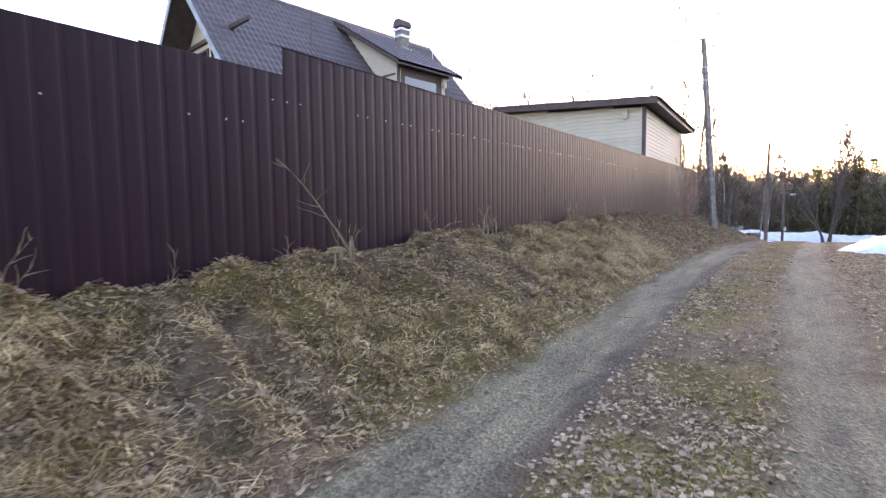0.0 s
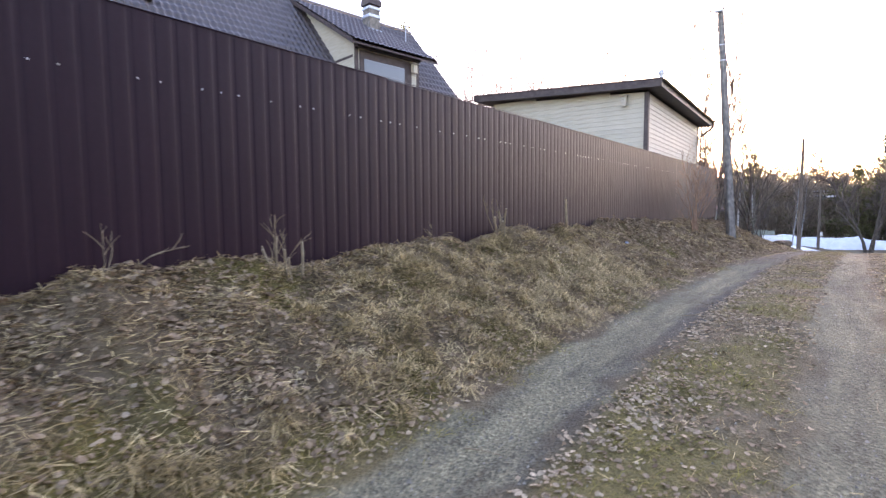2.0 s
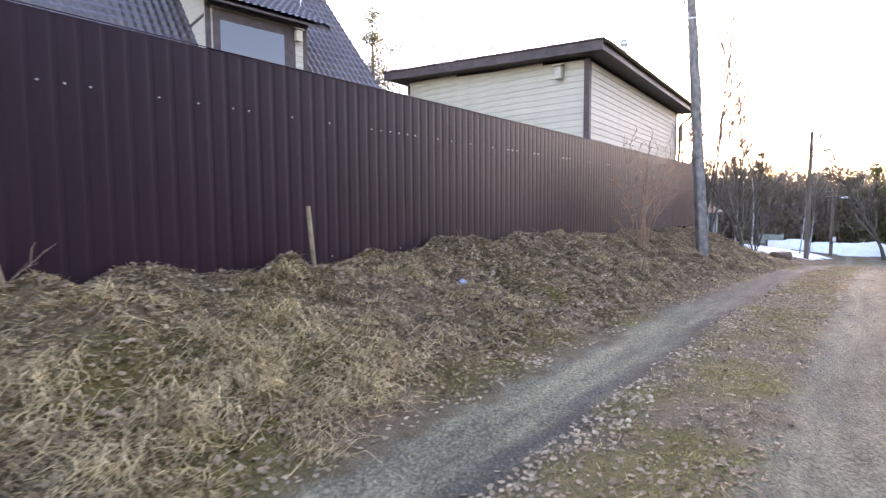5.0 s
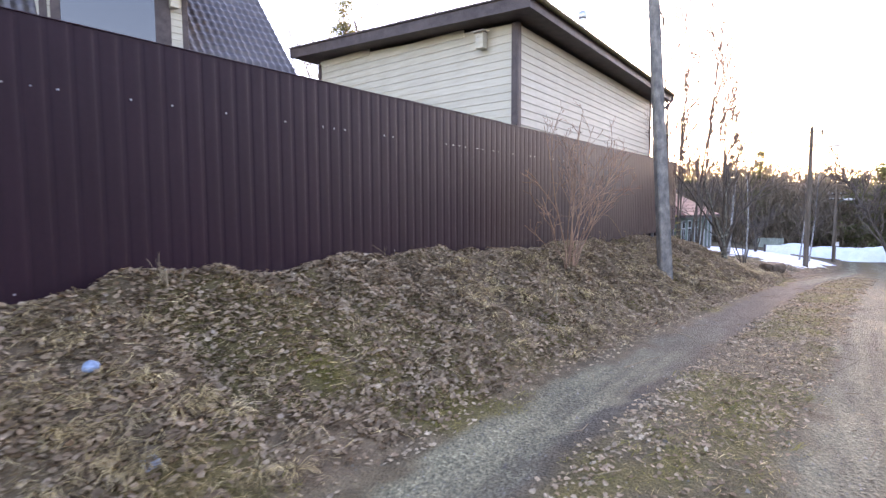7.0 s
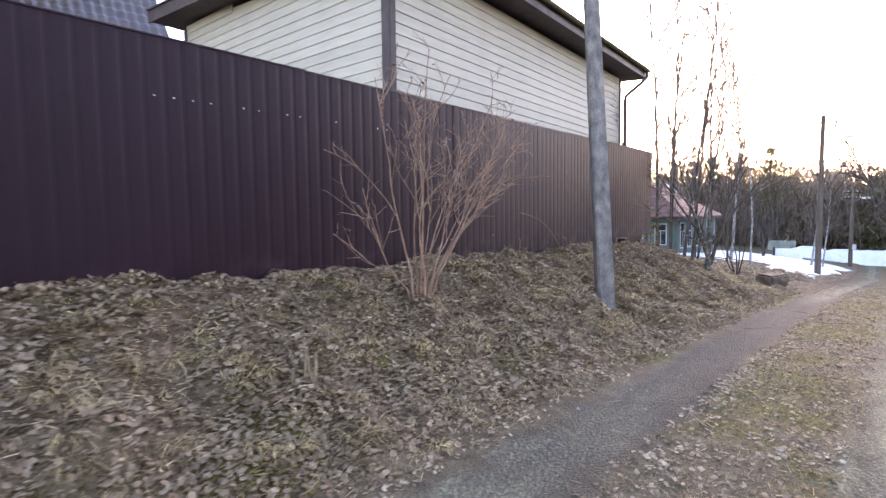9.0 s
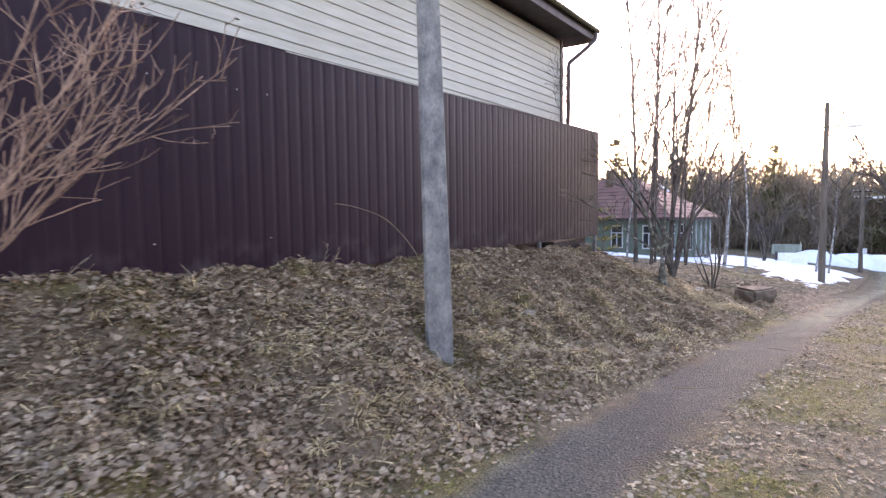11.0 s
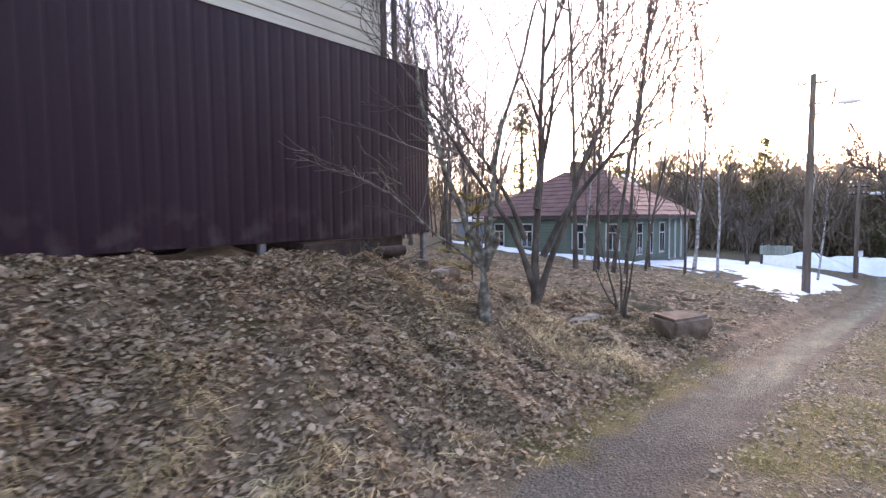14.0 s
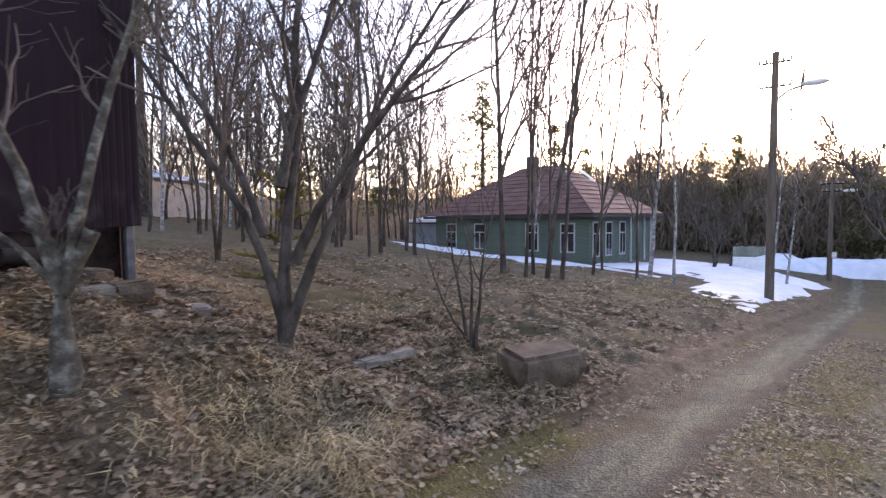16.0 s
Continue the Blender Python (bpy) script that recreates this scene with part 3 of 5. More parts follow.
def birdhouse(loc, rz, label):
    b = thing("birdhouse", loc, rz, label, "birdhouse")
    part("box", box(-0.085, 0.085, -0.15, 0.0, 0, 0.28, 0.006), M_SIDING, b)
    part("roof", prism([(-0.13, -0.22, 0.275), (0.13, -0.22, 0.275), (0.13, 0.0, 0.31), (-0.13, 0.0, 0.31)], (0, 0, 0.02)), M_CUTWOOD, b, "grey weathered board lid")
    tubes("entrance_hole", [([(0, -0.149, 0.2), (0, -0.156, 0.2)], [0.024, 0.024], 12)], M_RUST_GAP, b, "dark round hole")
    part("perch", box(-0.1, 0.1, -0.17, -0.15, -0.015, 0.0), M_CUTWOOD, b)
    return b


birdhouse((-5.72, 21.62, 4.98), 0, "cream wooden birdhouse on the gable of the outbuilding")


# ---- dwelling with a steep metal-tile roof and a dormer ----
HR = -10.0
hn, hu = (math.cos(radians(10)), -math.sin(radians(10))), (math.sin(radians(10)), math.cos(radians(10)))
HN, HU, HZ = -18.9, 13.8, 1.3                    # ridge line, middle of the length, floor


def hloc(n, u, z):
    return (n * hn[0] + u * hu[0], n * hn[1] + u * hu[1], z)


house = thing("house", hloc(HN, HU, HZ), HR, "house with a steep brown metal-tile roof, cream walls and a dormer", "house")
RZ, PITCH = 9.35 - HZ, 1.13
U0, U1 = 8.0 - HU, 19.6 - HU
EAVE = 4.6                                        # from ridge to eave, level


def tile_mesh(width, run, pitch):
    """Pressed metal tiles: waves across, steps down the slope. Local x runs down the slope, y across."""
    slope_len = run * math.hypot(1, pitch)
    nw, ns = round(width / 0.183), round(slope_len / 0.35)
    wave = width / nw
    ys = np.linspace(0, width, nw * 5 + 1)
    V, F = [], []
    cx, cz = 1 / math.hypot(1, pitch), -pitch / math.hypot(1, pitch)
    rows = []
    for s in range(ns):
        a = s * slope_len / ns
        b = (s + 1) * slope_len / ns
        rows += [(a + 0.002, 0.0), (a + (b - a) * 0.5, 0.012), (b, 0.034)]
    for d, lift in rows:
        h = lift + 0.022 * np.cos(ys / wave * 2 * np.pi) + 0.03
        dd = d + 0.014 * np.cos(ys / wave * 2 * np.pi)
        V.append(np.stack([dd * cx - h * cz, ys, dd * cz + h * cx], -1))
    n = len(ys)
    V = np.concatenate(V)
    i, j = np.meshgrid(np.arange(len(rows) - 1), np.arange(n - 1), indexing="ij")
    q = i * n + j
    return raw_mesh("roof_sheet", V, np.stack([q, q + n, q + n + 1, q + 1], -1).reshape(-1, 4))


tile = tile_mesh(1.16, EAVE, PITCH)
tile.materials.append(M_ROOFMETAL)
for k in range(10):
    ob = new("roof_sheet", tile)
    ob.parent = house
    ob.location = (0, U0 + k * 1.16, RZ)
    if k < 10:
        ob = new("roof_sheet", tile)
        ob.parent = house
        ob.matrix_basis = pose(0, U0 + (k + 1) * 1.16, RZ, 0, 0, 180)
tubes("ridge_cap", [([(0, U0, RZ + 0.03), (0, U1, RZ + 0.03)], [0.09, 0.09], 8)], M_ROOFMETAL, house)
for sgn in (1, -1):
    bmv = prism([(0, U0 - 0.02, RZ + 0.04), (sgn * EAVE, U0 - 0.02, RZ + 0.04 - EAVE * PITCH), (sgn * EAVE, U0 - 0.02, RZ - 0.2 - EAVE * PITCH), (0, U0 - 0.02, RZ - 0.26)], (0, 0.03, 0))
    part("verge_board", bmv, M_GREYBLUE, house, "blue-grey painted verge board")
    bmv = prism([(0, U1, RZ + 0.04), (sgn * EAVE, U1, RZ + 0.04 - EAVE * PITCH), (sgn * EAVE, U1, RZ - 0.1 - EAVE * PITCH), (0, U1, RZ - 0.12)], (0, 0.03, 0))
    part("verge_board", bmv, M_TRIM, house)
    bmv = prism([(0, U0 + 0.02, RZ - 0.06), (sgn * EAVE, U0 + 0.02, RZ - 0.06 - EAVE * PITCH), (sgn * EAVE, U0 + 0.02, RZ - 0.1 - EAVE * PITCH), (0, U0 + 0.02, RZ - 0.1)], (0, U1 - U0 - 0.04, 0))
    part("roof_lining", bmv, M_TRIM, house)
gw = 3.9
gab = [(-gw, 0, 0), (gw, 0, 0), (gw, 0, RZ - 0.12 - gw * PITCH), (0, 0, RZ - 0.12), (-gw, 0, RZ - 0.12 - gw * PITCH)]
part("wall", prism([(x, U0 + 0.95, z) for x, _, z in gab], (0, U1 - U0 - 1.4, 0)), M_SIDING, house)
for (c, w, z0, z1) in ((0.9, 1.1, 4.5, 5.75), (-0.6, 1.1, 4.5, 5.75)):
    win = part("window", box(c - w / 2 - 0.08, c + w / 2 + 0.08, U0 + 0.90, U0 + 0.945, z0 - 0.08, z1 + 0.08, 0.005), M_TRIM, house)
    part("pane", box(c - w / 2, c + w / 2, U0 + 0.885, U0 + 0.897, z0, z1), M_GLASS, win)
part("floor_beam", box(-3.0, 3.0, U0 + 0.85, U0 + 0.94, 6.0, 6.14, 0.005), M_TRIM, house)

# dormer: front wall, cheeks, own tiled roof
DN = -15.3 - HN
d0, d1, dz = 14.2 - HU, 16.85 - HU, 7.0 - HZ
dp = 0.60


def dorm_z(n):
    return dz + (DN + 0.3 - n) * dp


part("dormer_front", box(DN - 0.1, DN, d0, d1, dz - 2.4, dorm_z(DN) - 0.08), M_SIDING, house)
for y in (d0, d1 - 0.08):
    part("dormer_cheek", prism([(DN - 0.1, y, dz - 2.2), (DN - 0.1, y, dorm_z(DN) - 0.08), (0.25, y, dorm_z(0.25) - 0.08), (0.25, y, dz - 0.2)], (0, 0.08, 0)), M_SIDING, house)
for k in range(12):
    z0 = dz - 1.65 + k * 0.148
    if z0 > dz + 0.0:
        break
    part("plank", plank(d0 + 0.12, d0 + 0.36, z0, 0.148), M_SIDING, house).location = (DN, 0, 0)
    part("plank", plank(d1 - 0.42, d1 - 0.1, z0, 0.148), M_SIDING, house).location = (DN, 0, 0)
for y in (d0 - 0.01, d1 - 0.11):
    part("corner_trim", box(DN - 0.02, DN + 0.03, y, y + 0.12, dz - 2.4, dorm_z(DN) - 0.09, 0.004), M_TRIM, house)
w0, w1 = 14.5 - HU, 16.2 - HU
# frame widened past the pane; its dark top also holds the overhang's shadow
dwin = part("window", box(DN, DN + 0.05, w0 - 0.14, w1 + 0.3, dz - 1.7, 6.80 - HZ, 0.005), M_TRIM, house, "wide dormer window, overhang shadow added to its dark frame")
part("pane", box(DN + 0.045, DN + 0.056, w0 + 0.02, w1 - 0.02, dz - 1.6, 6.55 - HZ), M_GLASS, dwin)
part("dormer_beam", box(DN, DN + 0.16, d0, d1, dorm_z(DN) - 0.32, dorm_z(DN) - 0.1, 0.006), M_TRIM, house)
part("cheek_rail", box(DN - 1.2, DN - 0.1, d0 - 0.012, d0, dz - 0.42, dz - 0.34), M_TRIM, house)
e0, e1 = 13.85 - HU, 17.35 - HU
run = DN + 0.42 - 0.2
dtile = tile_mesh(e1 - e0, run, dp)
dtile.materials.append(M_ROOFMETAL)
ob = new("dormer_roof", dtile)
ob.parent = house
ob.location = (0.2, e0, dorm_z(0.2))
for y in (e0 - 0.02, e1):
    part("verge_board", prism([(0.2, y, dorm_z(0.2) + 0.03), (DN + 0.42, y, dorm_z(DN + 0.42) + 0.03), (DN + 0.42, y, dorm_z(DN + 0.42) - 0.12), (0.2, y, dorm_z(0.2) - 0.12)], (0, 0.025, 0)), M_GREYBLUE if y < 0 else M_TRIM, house)
part("dormer_soffit", prism([(0.3, e0, dorm_z(0.3) - 0.1), (DN + 0.4, e0, dorm_z(DN + 0.4) - 0.1), (DN + 0.4, e0, dorm_z(DN + 0.4) - 0.05), (0.3, e0, dorm_z(0.3) - 0.05)], (0, e1 - e0, 0)), M_TRIM, house)
cn, cu, cz = -17.5 - HN, 16.5 - HU, 8.3 - HZ
ch = part("chimney", box(cn - 0.22, cn + 0.22, cu - 0.24, cu + 0.24, cz, cz + 0.95, 0.015), M_CONCRETE, house, "grey chimney with a dark cap")
part("band", box(cn - 0.25, cn + 0.25, cu - 0.27, cu + 0.27, cz + 0.55, cz + 0.66, 0.008), M_ZINC, ch)
part("band", box(cn - 0.25, cn + 0.25, cu - 0.27, cu + 0.27, cz + 0.84, cz + 0.94, 0.008), M_ZINC, ch)
part("cap", prism([(cn - 0.27, cu - 0.29, cz + 1.0), (cn + 0.27, cu - 0.29, cz + 1.0), (cn + 0.24, cu - 0.29, cz + 1.2), (cn + 0.1, cu - 0.29, cz + 1.32), (cn - 0.1, cu - 0.29, cz + 1.32), (cn - 0.24, cu - 0.29, cz + 1.2)], (0, 0.58, 0)), M_TRIM, ch, "dark arched cap")
part("flashing", box(cn - 0.3, cn + 0.3, cu - 0.32, cu + 0.32, cz - 0.1, cz + 0.12, 0.01), M_GREYBLUE, ch)
part("neck", box(cn - 0.19, cn + 0.19, cu - 0.2, cu + 0.2, cz + 0.95, cz + 1.01), M_TRIM, ch)
tubes("aerial", [([(DN - 1.3, 17.4 - HU, 7.7 - HZ), (DN - 1.3, 17.4 - HU, 11.6 - HZ)], [0.016, 0.01], 5), ([(DN - 1.3, 17.3 - HU, 8.95 - HZ), (DN - 1.3, 17.5 - HU, 8.95 - HZ)], [0.012, 0.012], 5)], M_ZINC, house, "thin aerial mast")
birdhouse(hloc(-15.3 + 0.06, 16.55, 6.45), HR + 90, "cream wooden birdhouse beside the dormer window")


# ---- green house beyond the field ----
CX, CY = -8.4, 49.5
GA = math.degrees(math.atan2(0.7, 6.5))
GZB = -0.75
green = thing("cottage", (CX, CY, GZB), -GA, "single-storey grey-green board cottage with a faded red hip roof", "house")
GL, GD, GH = 9.3, 6.6, 2.45                       # local -x: length, +y: depth
part("wall", box(-GL + 0.03, -0.03, 0.03, GD - 0.03, -0.6, GH), M_GREENWALL, green)
part("plinth", box(-GL - 0.03, 0.03, -0.03, GD + 0.03, -0.9, 0.12, 0.01), M_CONCRETE, green)
pl_front = part("board", prism([(-GL, 0.03, 0), (-GL, 0.0, 0), (-GL, 0.012, 0.16), (-GL, 0.03, 0.16)], (GL, 0, 0)), M_GREENWALL, green).data
pl_side = part("board", prism([(-0.03, 0, 0), (0.0, 0, 0), (-0.012, 0, 0.16), (-0.03, 0, 0.16)], (0, GD, 0)), M_GREENWALL, green).data
for k in range(1, 15):
    for d in (pl_front, pl_side):
        ob = new("board", d)
        ob.parent = green
        ob.location = (0, 0, 0.13 + k * 0.16)


def sash(x, y, z0, w, h, side):
    """A white-framed window, on the front (facing -y) or the side (facing +x)."""
    def bx(a0, a1, d0, d1, z0, z1):
        return box(x + a0, x + a1, -d1, -d0, z0, z1, 0.004) if side == "front" else box(d0, d1, y + a0, y + a1, z0, z1, 0.004)
    wn_ = part("window", bx(-w / 2 - 0.07, w / 2 + 0.07, 0.002, 0.022, z0 - 0.07, z0 + h + 0.07), M_HAZEWHITE, green, "white window frame")
    part("pane", bx(-w / 2, -0.03, 0.022, 0.03, z0, z0 + h * 0.66), M_GLASS, wn_)
    part("pane", bx(0.03, w / 2, 0.022, 0.03, z0, z0 + h * 0.66), M_GLASS, wn_)
    part("pane", bx(-w / 2, w / 2, 0.022, 0.03, z0 + h * 0.70, z0 + h), M_GLASS, wn_)


for x in (-8.1, -6.1, -2.9, -1.0):
    sash(x, 0, 0.75, 0.62, 1.2, "front")
for y in (0.7, 1.9, 3.3):
    sash(0, y, 0.55, 0.5, 1.45, "side")
for y in (4.1, 4.9, 5.7, 6.5):
    part("porch_post", box(0.02, 0.1, y - 0.04, y + 0.04, 0.1, GH, 0.005), M_HAZEWHITE, green)
o = 0.5
hr_ = GH - 0.05
apex = [(-GL + 3.4, GD / 2, 4.95), (-3.4, GD / 2, 4.95)]
cor = [(-GL - o, -o, hr_), (o, -o, hr_), (o, GD + o, hr_), (-GL - o, GD + o, hr_)]


def roof_course(p, q, a, b, k, n):
    """One course of roofing on a slope with the eave p-q and the top a-b."""
    p, q, a, b = (Vector(v) for v in (p, q, a, b))
    t0, t1 = k / n, (k + 1.08) / n
    up = (q - p).cross(a - p).normalized()
    up = up if up.z > 0 else -up
    c = [p.lerp(a, t0) + up * 0.05, q.lerp(b, t0) + up * 0.05, q.lerp(b, min(t1, 1)) + up * 0.02, p.lerp(a, min(t1, 1)) + up * 0.02]
    return prism([tuple(v) for v in c], tuple(-up * 0.022))


for p, q, a_, b_ in ((cor[0], cor[1], apex[0], apex[1]), (cor[1], cor[2], apex[1], apex[1]), (cor[2], cor[3], apex[1], apex[0]), (cor[3], cor[0], apex[0], apex[0])):
    for k in range(11):
        if k == 10 and a_ == b_:
            continue
        part("roof_course", roof_course(p, q, a_, b_, k, 11), M_REDROOF, green)
tubes("hip_cap", [([cor[1], apex[1]], [0.06, 0.06], 6), ([cor[0], apex[0]], [0.06, 0.06], 6), ([apex[0], apex[1]], [0.07, 0.07], 6)], M_REDROOF, green)
part("eave_board", box(-GL - o, o, -o, GD + o, hr_ - 0.13, hr_ - 0.01), M_TRIM, green)
part("chimney", box(-4.9, -4.4, GD / 2 - 0.9, GD / 2 - 0.4, 4.2, 5.5, 0.01), M_ROCK, green, "brick chimney stack")
part("snow_patch", prism([(-0.9, 2.0, 4.0), (-0.75, 2.0, 3.9), (-1.75, 2.6, 4.5), (-1.9, 2.6, 4.55)], (0.04, 0.02, 0.06)), M_SNOW, green, "strip of snow left on the roof")

annex = thing("garden_shed", (-18.6, 52.5, -0.35), -GA, "small blue-grey garden shed with snow on its roof", "shed")
part("wall", box(-3.0, 0, 0, 3, -0.5, 1.6, 0.02), M_GREYBLUE, annex)
part("roof", prism([(-3.2, -0.3, 1.6), (0.2, -0.3, 1.6), (0.2, 3.3, 2.0), (-3.2, 3.3, 2.0)], (0, 0, 0.08)), M_TRIM, annex)
part("snow_cover", prism([(-3.1, -0.2, 1.69), (0.1, -0.2, 1.69), (0.1, 3.2, 2.09), (-3.1, 3.2, 2.09)], (0, 0, 0.16)), M_SNOW, annex, "snow lying on the roof")

# far yard behind the grove: dark fence and a blue-roofed shed
far_fence = thing("board_fence", (-31, 38, float(ground(-31, 38))), 28, "dark board fence behind the birch grove", "fence", kind="structure")
bm = box(0, 0.02, 0, 0.118, 0, 1.9)
board_me = bpy.data.meshes.new("board")
bm.to_mesh(board_me)
bm.free()
board_me.materials.append(M_TRIM)
for k in range(150):
    ob = new("board", board_me)
    ob.parent = far_fence
    yy = -8 + k * 0.13
    wx, wy = -31 - yy * math.sin(radians(28)), 38 + yy * math.cos(radians(28))
    ob.location = (0, yy, float(ground(wx, wy)) - float(ground(-31, 38)) - 0.05)
bsh = thing("blue_shed", (-35, 43, float(ground(-35, 43))), 30, "grey shed with a light blue sheet roof", "shed")
part("wall", box(-2, 2, -3, 3, -0.3, 2.2), M_GREYBLUE, bsh)
part("roof", prism([(2.3, -3.4, 2.1), (2.3, 3.4, 2.1), (-2.3, 3.4, 3.2), (-2.3, -3.4, 3.2)], (0, 0, 0.07)), M_BLUE, bsh, "light blue sheet roof")

ub = thing("utility_box", (-3.6, 60.0, float(ground(-3.6, 60))), 10, "low pale green sheet enclosure in the snow", "box")
part("body", box(-0.85, 0.75, -0.05, 0.05, -0.1, 0.75, 0.01), M_WHITE, ub)
part("side", box(-1.0, -0.87, -0.12, 0.12, -0.1, 0.8, 0.01), M_TRIM, ub)


# ---- poles ----
pb = (-2.842, 23.517, 0.55)
cp = thing("concrete_pole", pb, 0, "weathered grey concrete power pole leaning slightly, set in the bank", "utility pole")
LEAN = (-0.078, 0.0585)
H = 7.85
bm = bmesh.new()
rings = []
for kz in range(13):
    z = -0.4 + (H + 0.4) * kz / 12
    w = 0.112 - 0.042 * max(z, 0) / H
    d = 0.112 - 0.04 * max(z, 0) / H
    ch_ = 0.028
    prof = [(-w * 0.8, -d), (w * 0.8 - ch_, -d), (w * 0.8, -d + ch_), (w, d - ch_), (w - ch_, d), (-w + ch_, d), (-w, d - ch_), (-w * 0.8 - 0.0, -d + ch_)]
    ca, sa = math.cos(radians(128)), math.sin(radians(128))
    rings.append([bm.verts.new((x * ca - y * sa + LEAN[0] * z, x * sa + y * ca + LEAN[1] * z, z)) for x, y in prof])
for a_, b_ in zip(rings, rings[1:]):
    for k in range(8):
        bm.faces.new((a_[k], a_[(k + 1) % 8], b_[(k + 1) % 8], b_[k]))
bm.faces.new(rings[-1])
bmesh.ops.recalc_face_normals(bm, faces=bm.faces)
part("shaft", bm, M_CONCRETE, cp)
for z, wd in ((7.55, 0.33), (7.05, 0.3)):
    x, y = LEAN[0] * z, LEAN[1] * z
    tubes("crossarm", [([(x - wd, y - 0.05, z), (x + wd, y - 0.05, z + 0.03)], [0.022, 0.022], 6)], M_STEEL, cp)
    for s in (-1, 1):
        tubes("insulator", [([(x + s * wd * 0.9, y - 0.05, z + 0.02), (x + s * wd * 0.9, y - 0.05, z + 0.14)], [0.03, 0.02], 8)], M_WHITE, cp)
part("junction_box", box(LEAN[0] * 7.7 - 0.14, LEAN[0] * 7.7 + 0.1, LEAN[1] * 7.7 - 0.24, LEAN[1] * 7.7 - 0.1, 7.45, 7.95, 0.015), M_ZINC, cp, "grey metal box near the top")
for z in (5.9, 6.4):
    tubes("band", [([(LEAN[0] * z, LEAN[1] * z, z), (LEAN[0] * z, LEAN[1] * z, z + 0.03)], [0.125, 0.125], 10)], M_ZINC, cp, "metal strap")


def street_lamp(base, h, arms, lamp_z, reach, label, glow):
    p = thing("street_lamp", base, 0, label, "street lamp")
    tubes("pole", [([(0, 0, -0.4), (0, 0, h * 0.5), (0.02, 0, h)], [0.13, 0.11, 0.085], 12)], M_POLEWOOD, p, "grey wooden pole")
    for z, wd in arms:
        tubes("crossarm", [([(-wd, 0, z), (wd, 0, z)], [0.03, 0.03], 6)], M_RUST_GAP, p)
        for s in (-0.95, -0.5, 0.5, 0.95):
            tubes("insulator", [([(s * wd, 0, z + 0.02), (s * wd, 0, z + 0.08), (s * wd, 0, z + 0.15)], [0.022, 0.03, 0.015], 8)], M_HAZEWHITE, p)
    tubes("lamp_arm", [([(0.05, 0, lamp_z - 0.3), (reach * 0.5, -0.1, lamp_z - 0.08), (reach, -0.15, lamp_z)], [0.03] * 3, 6)], M_STEEL, p)
    bm = bmesh.new()
    bmesh.ops.create_uvsphere(bm, u_segments=14, v_segments=8, radius=1, matrix=Matrix.Translation((reach + 0.25, -0.17, lamp_z + 0.03)) @ Matrix.Diagonal((0.34, 0.13, 0.085, 1)))
    part("lamp_head", bm, M_WHITE, p, "pale cobra-head lamp", True)
    tubes("spike", [([(0.02, 0, h), (0.02, 0, h + 0.35)], [0.015, 0.008], 5)], M_RUST_GAP, p)
    return p


street_lamp((-1.45, 46.5, float(ground(-1.45, 46.5))), 7.35, ((7.05, 0.42), (6.35, 0.42)), 6.25, 0.75, "tall wooden power pole with a street lamp beside the track", False)
far_lamp = street_lamp((-0.25, 62.3, float(ground(-0.25, 62.3))), 5.5, ((5.15, 0.5), (4.75, 0.42)), 4.72, 0.55, "wooden street lamp pole with white insulators by the snow", True)
part("meter_box", box(0.08, 0.3, -0.2, -0.08, 1.2, 1.55, 0.01), M_ZINC, far_lamp)


# ---- trees and bushes ----
def grow(rng, p, d, length, r, n=6, bend=0.12, up=0.05):
    """A wavering, tapering line from p along d."""
    pts, rad = [np.array(p, float)], [r]
    d = np.array(d, float)
    d /= np.linalg.norm(d)
    for k in range(n):
        d = d + rng.normal(0, bend, 3) + np.array([0, 0, up])
        d /= np.linalg.norm(d)
        pts.append(pts[-1] + d * length / n)
        rad.append(r * (1 - 0.85 * (k + 1) / n))
    return np.array(pts), np.array(rad), d


def side_way(rng, d, angle):
    d = np.array(d, float) / np.linalg.norm(d)
    a = np.cross(d, rng.normal(0, 1, 3))
    a /= np.linalg.norm(a) + 1e-9
    return d * math.cos(angle) + a * math.sin(angle)


def branch_out(rng, line, count, lo, length, ratio, angle, n=5, bend=0.14, up=0.06):
    pts, rad = line[0], line[1]
    out = []
    for k in range(count):
        t = lo + (1 - lo) * (k + rng.random()) / count
        f = t * (len(pts) - 1)
        i = min(int(f), len(pts) - 2)
        p = pts[i] + (pts[i + 1] - pts[i]) * (f - i)
        r = (rad[i] + (rad[i + 1] - rad[i]) * (f - i)) * ratio
        d = side_way(rng, pts[i + 1] - pts[i], angle * rng.uniform(0.7, 1.25))
        d[2] += 0.15
        out.append(grow(rng, p, d, length * rng.uniform(0.6, 1.2) * (1.15 - 0.65 * t), max(r, 0.004), n, bend, up))
    return out


